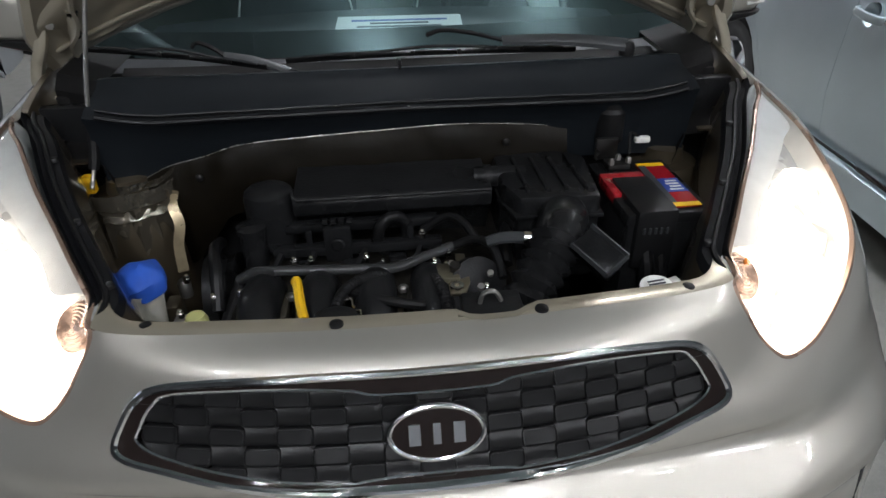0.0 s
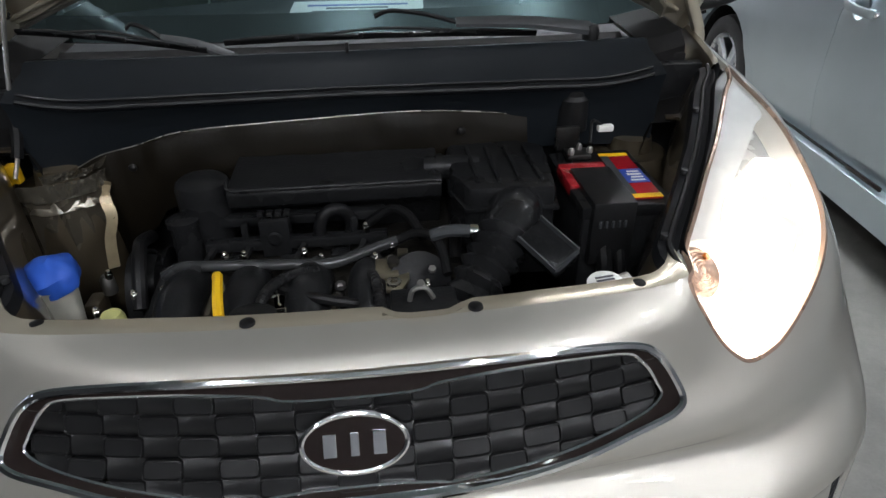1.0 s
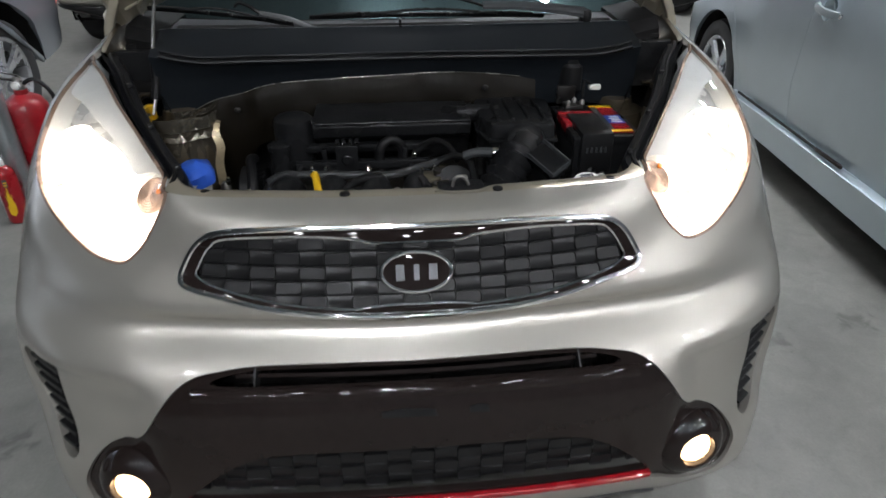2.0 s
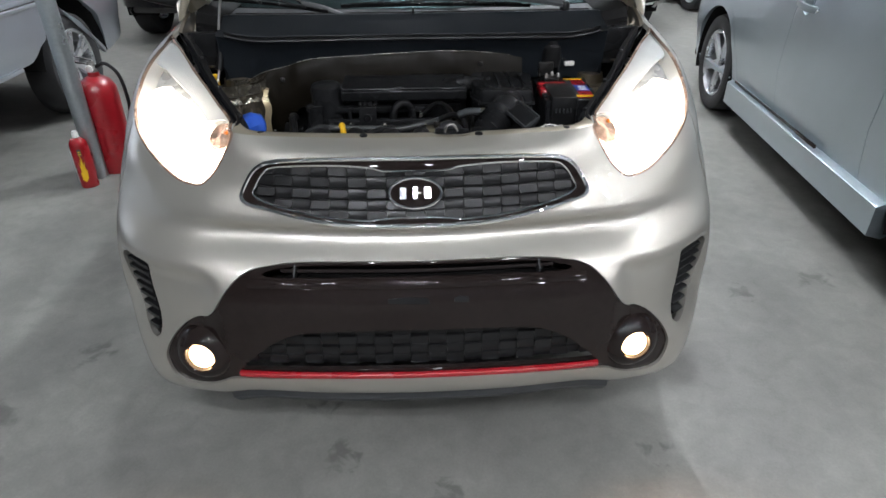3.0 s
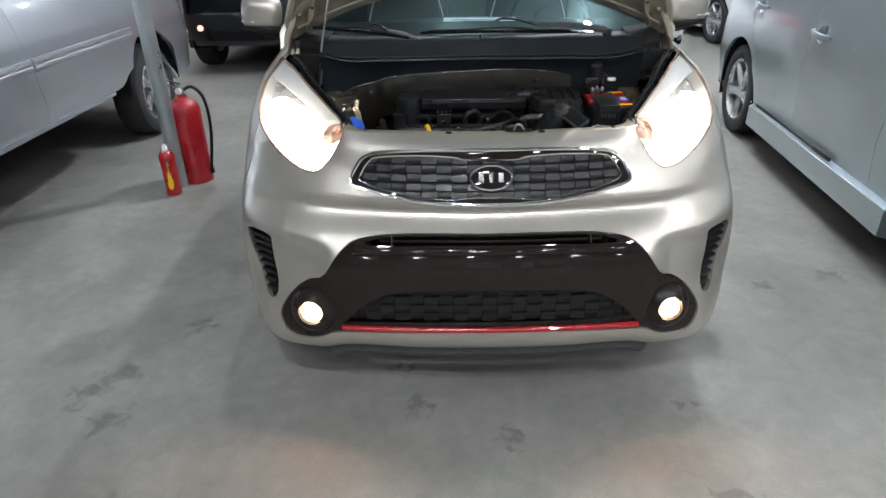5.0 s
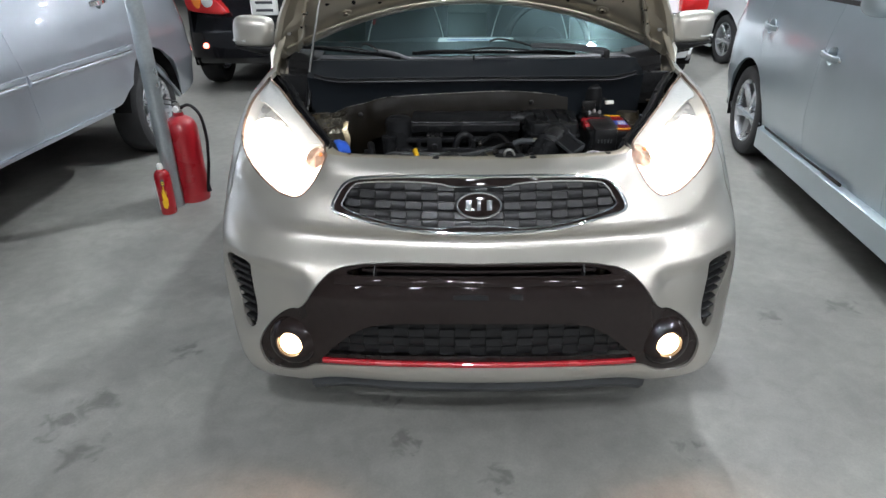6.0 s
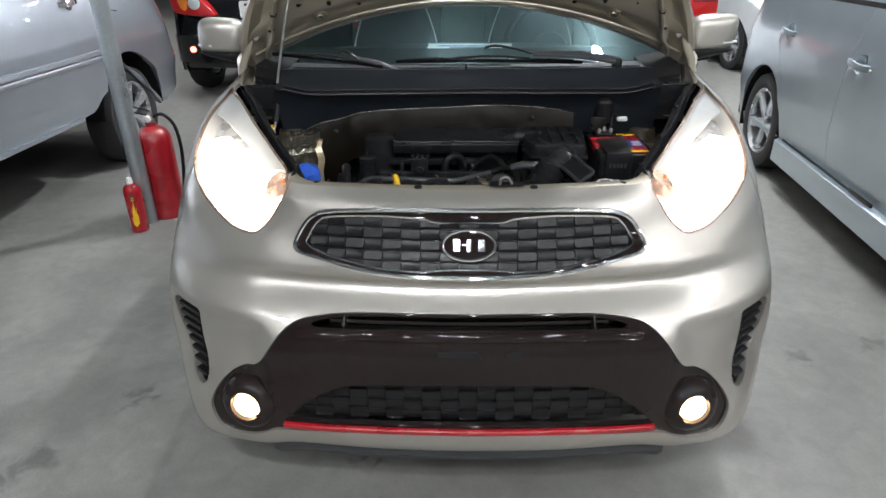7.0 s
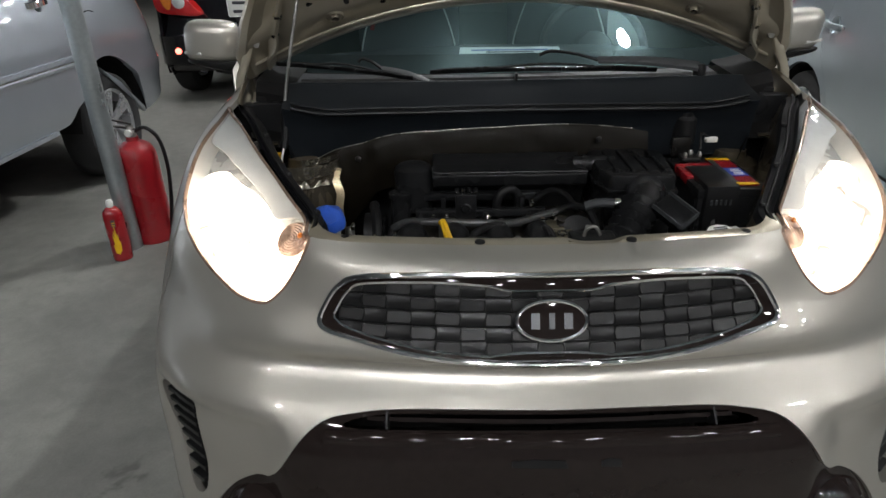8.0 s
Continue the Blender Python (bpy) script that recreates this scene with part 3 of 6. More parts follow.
def cell_field(parent, loop, du, dv, v0, size, depth, name="grille_cell"):
    cell, web = cell_mesh(name, size[0], size[1], .014), web_mesh(name + "_web", size[0] * .98, size[1] * 1.05)
    us, vs = [p[0] for p in loop], [p[1] for p in loop]
    wider = grow(loop, 1.03, 1.08)
    for j in range(-1, int((max(vs) - v0) / dv) + 2):
        v = v0 + j * dv
        for i in range(-40, 41):
            u = i * du
            if inside(wider, u, v):
                raised = (i + j) % 2 == 0
                ob = new(name if raised else "grille_web", cell if raised else web)
                ob.parent = parent
                ob.matrix_basis = frame_at(u, v, -depth)


cell_field(grille, cells_o, .205, .315, 7.34, (.0485, .0245), .005)
# emblem: oval chrome ring, black field and plain bright bars
emblem = part("emblem", lathe([(0, .0), (.058, 0), (.058, .006), (0, .008)], 40, frame_at(0, 7.98, .002) @ Matrix.Diagonal((1.0, .56, 1, 1))), GLOSS_BLACK, car, "oval black badge with chrome ring")
oval = [frame_at(0, 7.98, .006) @ Vector((.0605 * math.cos(a), .035 * math.sin(a), 0)) for a in np.linspace(0, 2 * math.pi, 48, endpoint=False)]
part("badge_ring", sweep(oval, circle(.0038, 8), True), CHROME, emblem)
bar = frame_at(0, 7.98, .0095)
for x0, x1, x2, x3 in ((-.036, -.021, -.021, -.036), (-.005, .005, .005, -.005), (.021, .036, .036, .021)):
    shape = [(x0, -.014), (x1, -.014), (x2, .014), (x3, .014)]
    part("badge_bar", prism(shape, -.002, .002, .0006, bar, 1), CHROME, emblem)

# lower mask with intake, lower grille, red strip, fog lamps
LOW = [(0, 3.2), (.5, 3.19), (1.03, 3.16), (1.37, 3.08), (1.65, 2.81), (1.95, 2.36), (2.12, 2.02), (2.0, 1.98), (1.0, 2.03), (0, 2.06)]
INTAKE = [(0, 5.13), (.8, 5.12), (1.25, 5.09), (1.52, 5.0), (1.7, 4.82), (1.5, 4.74), (.8, 4.76), (0, 4.78)]
low_o, intake_o = rounded(both(LOW), 5), rounded(both(INTAKE), 4)
FOG_S, FOG_V = 2.9, 2.36


def disc_loop(s, v, r, n=28):
    """A round outline on the nose, r metres wide about (s, v)."""
    m = frame_at(s, v)
    ku = (Vector(skin(s + .05, v)) - Vector(skin(s - .05, v))).length / .1
    kv = (Vector(skin(s, v + .05)) - Vector(skin(s, v - .05))).length / .1
    return [(s + r / ku * math.cos(a), v + r / kv * math.sin(a)) for a in np.linspace(0, 2 * math.pi, n, endpoint=False)]


fog_hole = disc_loop(FOG_S, FOG_V, .066)
mask = part("bumper_mask", sheet(grow(mask_o, 1.0), [low_o, intake_o, fog_hole, mirror_u(fog_hole)], skin, .12, .2, 0.014, -0.008), GLOSS_BLACK, car, "gloss black lower bumper mask", smooth=0)
mask.data.shade_smooth()
part("intake_back", sheet(grow(intake_o, 1.02), [], skin, .2, .2, 0, -0.09), DARK, mask, smooth=0)
line, ups = on_skin([(u, 4.98) for u in np.linspace(-1.5, 1.5, 30)], -.03)
part("intake_slat", sweep(line, [(-.003, -.012), (.003, -.012), (.004, .008), (-.003, .010)], up=ups), GLOSS_BLACK, mask)
line, ups = on_skin([(u, 4.56) for u in np.linspace(-1.86, 1.86, 40)], -.006)
part("intake_bar", sweep(line, [(-.013, -.006), (.013, -.006), (.012, .003), (.006, .007), (-.006, .007), (-.012, .003)], up=ups), GLOSS_BLACK, mask, "glossy black bar under the intake")
for u in (-1.33, 1.33):
    part("intake_post", box(-.002, .002, -.016, .016, -.03, .0, m=frame_at(u, 4.96, -.006)), PLASTIC, mask)
for u, w in ((-.10, .05), (.47, .018)):
    part("bracket_mark", prism([(-w, -.006), (w, -.008), (w * .9, .006), (-w * .2, .009), (-w, .005)], -.001, .0012, .0, frame_at(u, 4.05, -.0075)), PLASTIC, mask, "scuffed plate bracket mark")
lower_grille = part("lower_grille", sheet(grow(low_o, 1.02), [], skin, .15, .2, 0, -0.056), DARK, car, "black lower grille with brick-like cells", smooth=0)
cell_field(lower_grille, low_o, .205, .275, 2.2, (.0485, .026), .030)
strip = [frame_at(u, 1.9, .001).translation for u in np.linspace(-2.17, 2.17, 60)]
sups = [frame_at(u, 1.9).col[2].to_3d() for u in np.linspace(-2.17, 2.17, 60)]
part("red_strip", sweep(strip, [(-.0078, -.006), (.0078, -.006), (.0074, .002), (.005, .0045), (-.005, .0045), (-.0074, .002)], up=sups), RED_TRIM, car, "thin glossy red trim strip")
lip = [skin(u, .75) + np.array((0, .014, 0)) for u in np.linspace(-2.75, 2.75, 50)]
part("under_spoiler", sweep(lip, [(.0, .0), (.004, -.03), (-.01, -.052), (-.06, -.055), (-.06, -.04), (-.02, .0)], up=(0, 0, 1)), GREY_PLASTIC, car, "dull dark plastic spoiler under the bumper")

for side in (1, -1):
    m = frame_at(side * FOG_S, FOG_V, 0)
    out = (m.col[2].to_3d().normalized() + Vector((0, -.8, .1))).normalized()
    straight = Matrix.Translation(m.translation) @ out.to_track_quat("Z", "Y").to_matrix().to_4x4()
    fog = part("fog_lamp", lathe([(.079, -.026), (.077, -.016), (.072, -.004), (.065, .006), (.057, .013), (.049, .018), (.042, .020), (.038, .017), (.0365, .008), (.036, -.012), (.035, -.035), (0, -.036)], 56, straight), GLOSS_BLACK, car, "round fog lamp in gloss black bowl, lit")
    part("fog_lens", lathe([(.033, -.034), (.034, .004), (.031, .011), (.023, .016), (.012, .019), (0, .020)], 32, straight), FOG_LIGHT, fog, "warm glowing round lens")
    # ring coloured warm in place of the orange halo round the lens
    part("lens_ring", lathe([(.0345, -.034), (.0345, .006), (.0355, .007), (.0365, .004), (.0365, -.034)], 32, straight), GLOW_RIM, fog)
    loop = vent_o if side > 0 else mirror_u(vent_o)
    vent = part("side_vent", sheet(grow(loop, 1.03), [], skin, .1, .2, 0, -0.03), DARK, car, "black vertical bumper side vent", smooth=0)
    well = grow(vent_o, .86, .92)
    for k in range(8):
        v = 2.78 + k * .225
        row = [side * u for u in np.linspace(3.7, 4.8, 45) if inside(well, u, v)]
        if len(row) > 2:
            pts = [frame_at(u, v, -.013).translation for u in np.linspace(row[0], row[-1], 6)]
            part("vent_slat", sweep(pts, [(-.012, -.005), (.004, -.006), (.011, -.002), (.011, .002), (.004, .005), (-.012, .005)], up=(0, 0, 1)), PLASTIC, vent)
    # headlight
    loop = lamp_o if side > 0 else mirror_u(lamp_o)
    light = part("headlight", sheet(grow(loop, 1.0), [], skin, .12, .14, 0, -0.045), LAMP_BACK, car, "large swept-back headlight, lit brightly", smooth=0)
    light.data.shade_smooth()
    part("lens_cover", sheet(loop, [], skin, .1, .12, 0, 0.001), LENS, light, "clear curved lens cover", smooth=0).data.shade_smooth()
    pts, ups = on_skin(loop, -0.003)
    part("lamp_rim", sweep(pts, [(-.003, -.004), (-.003, .003), (0, .0035), (.003, .003), (.003, -.004)], True, ups), GLOW_RIM, light, "thin bronze lens edge, tinted warm for the lamp's glow")
    part("lamp_wall", sweep(pts, [(-.001, -.048), (-.001, -.004), (.001, -.004), (.001, -.048)], True, ups), BEZEL, light)
    lit = rounded([(3.58, 9.4), (3.42, 9.14), (3.02, 9.0), (2.62, 9.14), (2.32, 9.22), (2.42, 8.75), (2.62, 8.4), (2.86, 8.15), (3.02, 8.03), (3.42, 8.07), (3.95, 8.33), (4.55, 8.5), (5.1, 8.6), (5.55, 8.66), (5.8, 8.84), (5.68, 9.16), (5.4, 9.4), (5.1, 9.47), (4.5, 9.58), (4.0, 9.56)], 5)
    lit = lit if side > 0 else mirror_u(lit)
    main = part("main_lamp", sheet(lit, [], skin, .1, .12, .012, -.03), HEAD_LIGHT, light, "glaring white lamp reflector", smooth=0)
    main.data.shade_smooth()
    fm = frame_at(side * 3.04, 9.36, -.03)
    dome = [(.036, 0), (.037, .010), (.034, .013)]
    for k in range(6):
        dome += [(.031 - .005 * k, .0145 + .0008 * k), (.0285 - .005 * k, .0135 + .0008 * k)]
    turn = part("indicator", lathe(dome + [(0, .019)], 32, fm), TURN_LENS, light, "round pale amber ringed turn signal lens")
    part("amber_bulb", lathe([(.004, .016), (.006, .020), (.004, .022), (0, .0225)], 14, fm @ pose(.018, .012, 0)), AMBER_LENS, turn)
    band = rounded([(6.93, 9.655), (6.47, 9.24), (5.8, 9.42), (5.13, 9.56), (4.54, 9.615), (4.07, 9.6), (3.62, 9.52), (3.3, 9.7), (2.9, 9.83), (4.2, 9.885), (5.2, 9.845), (6.0, 9.765)], 4)
    part("inner_bezel", sheet(band if side > 0 else mirror_u(band), [], skin, .12, .06, .006, -.012), BEZEL, light, "silver grey inner bezel", smooth=0).data.shade_smooth()


# ---- engine bay ----
def strip_mesh(rows):
    """A surface through rows of points."""
    bm = bmesh.new()
    made = [[bm.verts.new(p) for p in r] for r in rows]
    for a, b in zip(made, made[1:]):
        for j in range(len(a) - 1):
            bm.faces.new((a[j], a[j + 1], b[j + 1], b[j]))
    bmesh.ops.recalc_face_normals(bm, faces=bm.faces)
    return bm


for side in (1, -1):
    gut, wall, seal = [], [], []
    for s in np.linspace(2.16, 6.95, 36):
        p, q = Vector(skin(s, 9.97)), Vector(skin(min(s + .03, 7.98), 9.97)) - Vector(skin(s - .03, 9.97))
        inn = Vector((-q.y, q.x, 0)).normalized()
        if inn.x > 0:
            inn = -inn
        inn.z = 0
        k = max(0.0, min(1.0, (s - 2.16) / .8))
        w = .012 + .020 * k
        flip = Vector((side, 1, 1))
        pts = [p, p + inn * .005 + Vector((0, 0, -.014)), p + inn * (w * .45) + Vector((0, 0, -.018)), p + inn * (w * .55) + Vector((0, 0, -.011)), p + inn * w + Vector((0, 0, -.015)), p + inn * (w + .006) + Vector((0, 0, -.03))]
        gut.append([a * flip for a in pts])
        seal.append(pts[3] * flip + Vector((0, 0, .002)))
        wall.append([a * flip for a in (pts[-1], pts[-1] + inn * .016 + Vector((0, 0, -.06)), pts[-1] + inn * .02 + Vector((0, 0, -.1)), pts[-1] + inn * .03 + Vector((0, 0, -.3)), pts[-1] + inn * .03 + Vector((0, 0, -.5)))])
    g = part("wing_gutter", strip_mesh(gut), GUTTER, car, "dark plastic gutter along the wing")
    part("gutter_seal", sweep(seal, circle(.0045, 6)), RUBBER, g)
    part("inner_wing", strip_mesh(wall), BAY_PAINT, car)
    # bare painted flange and shelf behind the lamp, up to the hinge
    flange, deck = [], []
    for s in np.linspace(6.9, 7.97, 12):
        p = Vector(skin(s, 9.97))
        flip = Vector((side, 1, 1))
        k = (s - 6.9) / 1.07
        flange.append([a * flip for a in (p, p + Vector((-.010, 0, -.004)), p + Vector((-.013, 0, -.012)), p + Vector((-.016, .002, -.05)), p + Vector((-.030, .002, -.085)))])
        deck.append([a * flip for a in (p + Vector((-.030, .002, -.085)), p + Vector((-.07, -.01, -.10 + .012 * math.sin(s * 9))), p + Vector((-.12, -.02, -.105)), p + Vector((-.14, -.03, -.16)), p + Vector((-.15, -.04, -.32)))])
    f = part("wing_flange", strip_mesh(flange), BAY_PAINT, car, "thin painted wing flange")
    part("arch_panel", box(side * .668 - .004, side * .668 + .004, .45, .95, .58, .86, .002), DARK, f)
    part("wing_shelf", strip_mesh(deck), DARK, f, "dark bronze inner shelf")
    for x, y, z in ((.672, .66, .945), (.655, .60, .93), (.70, .72, .955)):
        part("shelf_bolt", lathe([(.010, -.01), (.010, .002), (.006, .003), (.006, .010), (0, .011)], 6, pose(side * x, y, z, 10, 0, 20)), STEEL, f)
    part("shelf_bracket", sweep(curve([(side * .60, .60, .935), (side * .635, .595, .94), (side * .66, .63, .96), (side * .668, .67, .955)], 5), [(-.009, -.002), (.009, -.002), (.009, .002), (-.009, .002)], up=(0, 0, 1)), BAY_PAINT, f, "bent bronze bracket")
    for k, s in enumerate((3.2, 4.4, 5.6)):
        p = Vector(skin(s, 9.97))
        part("clip", lathe([(0, .004), (.006, .003), (.008, 0), (.008, -.004)], 12, Matrix.Translation(((p.x - .026) * side, p.y + .005, p.z - .012))), PLASTIC, g)

# slam panel over the radiator
slam_rows = []
for u in np.linspace(-2.14, 2.14, 60):
    p = Vector(skin(u, 9.97))
    end = max(0, abs(u) - 1.75) / .39
    back = .026 + .05 * end * end
    dip = .018 * math.exp(-((p.x - .092) / .045) ** 6)
    slam_rows.append([p, p + Vector((0, .006, .002)), p + Vector((0, back * .5 - dip, .003 + .005 * end)), p + Vector((0, back - dip, .002 + .008 * end)), p + Vector((0, back + .004 - dip, -.004 + .004 * end)), p + Vector((0, back + .003 - dip, -.05))])
slam = part("slam_panel", strip_mesh(slam_rows), SHADED_PAINT, car, "painted panel over the radiator")
for x, y in ((-.368, .117), (-.12, .094), (.154, .093), (.368, .112)):
    part("panel_clip", lathe([(0, .005), (.006, .0045), (.009, .003), (.010, 0)], 16, Matrix.Translation((x, y + .006, .8895 + .003 * (abs(x) > .3)))), PLASTIC, slam)
latch = part("bonnet_latch", box(.05, .135, .1, .16, .862, .884, .005), ENGINE_PLASTIC, car, "black bonnet latch housing")
part("latch_hook", tube([(.075, .13, .884), (.08, .13, .9), (.095, .13, .902), (.105, .13, .886)], .0035), STEEL, latch)
cap = part("radiator_cap", lathe([(.022, -.03), (.022, 0), (.028, .002), (.028, .006), (.018, .010), (0, .0115)], 28, pose(.33, .134, .882, 8, -6, 0) @ Matrix.Scale(.85, 4)), WHITE, car, "white radiator cap with printed warning")
part("cap_ears", box(-.038, .038, -.008, .008, .001, .005, .002, m=pose(.33, .134, .882, 8, -6, 15)), STEEL, cap)
for k in range(3):
    part("print_bar", box(-.012, .012, -.0015 + .006 * k - .006, .0015 + .006 * k - .006, .0115, .0123, m=pose(.33, .134, .8808, 8, -6, 0)), INK if k else RED_PAINT, cap)
radiator = part("radiator", box(-.34, .34, .10, .135, .42, .86, .006), ENGINE_PLASTIC, car, "black radiator behind the nose")
part("bay_floor", box(-.66, .66, .1, .75, .33, .35), DARK, car)
part("bay_bulkhead", box(-.72, .72, .66, .69, .35, 1.02, .004), ENGINE_PLASTIC, car, "dark bulkhead behind the engine")

# foil-faced heat shield along the bulkhead
shield_top = curve([(-.56, .62, .87), (-.517, .61, .882), (-.456, .60, .912), (-.39, .60, .927), (-.311, .60, .948), (-.17, .60, .957), (-.04, .60, .962), (.05, .60, .966), (.127, .60, .966), (.207, .605, .960), (.33, .615, .944)], 5)
rows = []
for i, p in enumerate(shield_top):
    wob = .0015 * math.sin(i * 1.7) + .002 * math.sin(i * .6)
    deep = min(1, max(0, (-.36 - p.x) / .08))
    rows.append([p + Vector((0, .010, .001)), p + Vector((0, .003, .003)), p + Vector((0, -.002 + wob, -.004)), p + Vector((0, -.008 + wob, -.026)), p + Vector((0, -.016 + 1.5 * wob, -.05 - .02 * deep)), p + Vector((0, -.020 - wob, -.085 - .04 * deep)), p + Vector((0, -.014, -.13 - .08 * deep))])
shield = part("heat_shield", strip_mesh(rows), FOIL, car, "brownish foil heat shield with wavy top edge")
part("shield_edge", sweep([p + Vector((0, .003, .0035)) for p in shield_top], circle(.0009, 6)), DULL_ALLOY, shield)
for x, z in ((-.40, .895), (.20, .934)):
    part("shield_rivet", lathe([(.008, 0), (.007, .003), (.003, .005), (0, .005)], 12, pose(x, .585, z, 90, 0, 0)), DARK_STEEL, shield)
# clear tape crumpled over the tower's top and the seam beside it
for turns, z0, wide_tape, lean in (((1.12, 1.98), .878, .030, .0), ((1.30, 1.95), .850, .022, .012), ((1.55, 2.08), .905, .016, -.006)):
    rows = []
    for i in range(61):
        a = math.pi * (turns[0] + (turns[1] - turns[0]) * i / 60)
        row = []
        for k in range(9):
            h = (k / 8 - .5) * wide_tape
            q = Vector((math.cos(a) * 2.2, math.sin(a) * 2.2, h * 30))
            crease = .0035 * abs(noise.noise(q * 3.1)) + .004 * abs(noise.noise(q * 7.3 + Vector((4, 1, 2))))
            r = .0945 + crease - lean * (k / 8)
            row.append(Vector((-.545 + r * math.cos(a), .62 + r * math.sin(a), z0 + h + .004 * noise.noise(q * 1.3) + .012 * max(0, a / math.pi - 1.7))))
        rows.append(row)
    part("foil_tape", strip_mesh(rows), FOIL_BRIGHT, shield, "crumpled glinting tape round the tower")
part("bright_bracket", sweep(curve([(-.452, .585, .872), (-.458, .572, .845), (-.446, .55, .815), (-.447, .52, .785), (-.436, .48, .75)], 6), [(-.008, -.0015), (.008, -.0015), (.010, .0025), (-.010, .0025)], up=(0, -.6, .8)), BRONZE, shield, "bronze plated bracket strip")

# strut towers, the foil-wrapped one open to view
for side in (-1, 1):
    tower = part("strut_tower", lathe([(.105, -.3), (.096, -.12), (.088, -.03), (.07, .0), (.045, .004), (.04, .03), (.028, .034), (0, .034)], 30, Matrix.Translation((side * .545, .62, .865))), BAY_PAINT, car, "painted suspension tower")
    part("tower_nut", lathe([(.012, 0), (.012, .018), (0, .02)], 6, Matrix.Translation((side * .545, .62, .899))), STEEL, tower)
rows = []
for i in range(25):
    a = math.pi * (1.05 + .95 * i / 24)
    r = .091 + .003 * math.sin(i * 2.3) + .002 * math.sin(i * 5.1)
    rows.append([Vector((-.545 + (r + .002 * math.sin(i * 3 + k * 2.1)) * math.cos(a), .62 + r * math.sin(a), .87 - .022 * k + .004 * math.sin(i * 1.9 + k))) for k in range(6)])
part("foil_wrap", strip_mesh(rows), surface("crinkled_foil", (0.12, 0.105, 0.08), 0.24, metal=0.5, vary=0.2, scale=20, fine=60, bump=0.25), car, "crinkled shiny foil round the tower")
for k, (x, y, z) in enumerate(((-.42, .355, .77), (-.40, .31, .76))):
    part("bay_bracket", box(x - .012, x + .012, y - .02, y + .02, z - .05, z, .004), STEEL if k % 2 else BAY_PAINT, car)

# engine
engine = part("engine_block", box(-.27, .2, .3, .62, .42, .79, .02), CASTING, car, "dark engine block filling the bay")
cover = bmesh.new()
outline = [(.52, .76), (.485, .845), (.455, .866), (.451, .890), (.459, .900), (.60, .905), (.615, .88), (.615, .76)]
lo = [[cover.verts.new((x, y, z)) for y, z in outline] for x in (-.212, .15)]
for i in range(len(outline)):
    j = (i + 1) % len(outline)
    cover.faces.new((lo[0][i], lo[0][j], lo[1][j], lo[1][i]))
cover.faces.new(lo[0])
cover.faces.new(lo[1][::-1])
bmesh.ops.recalc_face_normals(cover, faces=cover.faces)
bmesh.ops.bevel(cover, geom=list(cover.edges), offset=.004, segments=2, affect="EDGES", profile=.5)
head = part("engine_cover", cover, ENGINE_PLASTIC, car, "black ribbed plastic engine cover")
part("cover_rim", sweep([(-.210, .462, .912), (-.209, .455, .903), (-.203, .4525, .8985), (.10, .4525, .8985), (.13, .452, .8985), (.148, .455, .897)], circle(.0034, 8)), ENGINE_PLASTIC, head)
part("cover_knob", lathe([(.044, -.10), (.046, -.012), (.043, .0), (.036, .006), (.018, .010), (0, .010)], 32, Matrix.Translation((-.257, .492, .902))), ENGINE_PLASTIC, head)
part("oil_neck", lathe([(.03, -.12), (.03, -.012), (.034, -.01), (.034, 0), (.02, .005), (0, .005)], 22, Matrix.Translation((-.288, .448, .856)) @ Matrix.Diagonal((.8, .8, 1, 1))), ENGINE_PLASTIC, car, "dull black oil filler neck")
coil_rail = part("coil_rail", box(-.262, .05, .455, .48, .828, .846, .004), ENGINE_PLASTIC, car, "black ignition coil rail")
ledge = part("coil_ledge", box(-.252, .052, .413, .437, .803, .822, .004), ENGINE_PLASTIC, car, "black ledge along the coil rail")
for k, x in enumerate((-.20, -.115, -.03, .04)):
    coil = part("ignition_coil", box(x - .017, x + .017, .395, .43, .75, .797, .006), ENGINE_PLASTIC, coil_rail)
    part("coil_plug", box(x - .012, x + .012, .370, .397, .765, .790, .004), PLASTIC, coil)
for x in (-.187, -.004):
    part("ledge_post", box(x - .006, x + .006, .428, .446, .815, .846, .003), ENGINE_PLASTIC, ledge)
for x in (-.236, -.178, -.088, .012):
    part("ledge_strut", sweep([(x - .018, .372, .796), (x, .41, .815)], [(-.005, -.004), (.005, -.004), (.004, .004), (-.004, .004)], up=(0, -.4, 1)), ENGINE_PLASTIC, ledge)
plug = part("wiring_plug", box(-.160, -.110, .412, .446, .79, .860, .004), ENGINE_PLASTIC, car, "black multi-pin wiring connector")
part("plug_boss", lathe([(.013, 0), (.013, .004), (.009, .006), (.009, .003), (0, .003)], 18, pose(-.135, .412, .828, 90, 0, 0)), ENGINE_PLASTIC, plug)
for k in range(4):
    pin = part("pin", box(-.160 + k * .0145, -.1505 + k * .0145, .420, .436, .859, .870, .001), ENGINE_PLASTIC, plug)
    # bright sliver on each black pin stands for its glint
    part("pin_glint", box(-.1585 + k * .0145, -.152 + k * .0145, .4185, .4205, .862, .865), SHINY, pin)
part("hose_loop", sweep([(-.036 + .027 * math.cos(a), .438 + .010 * math.cos(a), .826 + .036 * math.sin(a)) for a in np.linspace(0, 2 * math.pi, 36, endpoint=False)], circle(.011, 12), True), RUBBER, car, "black looped breather hose")
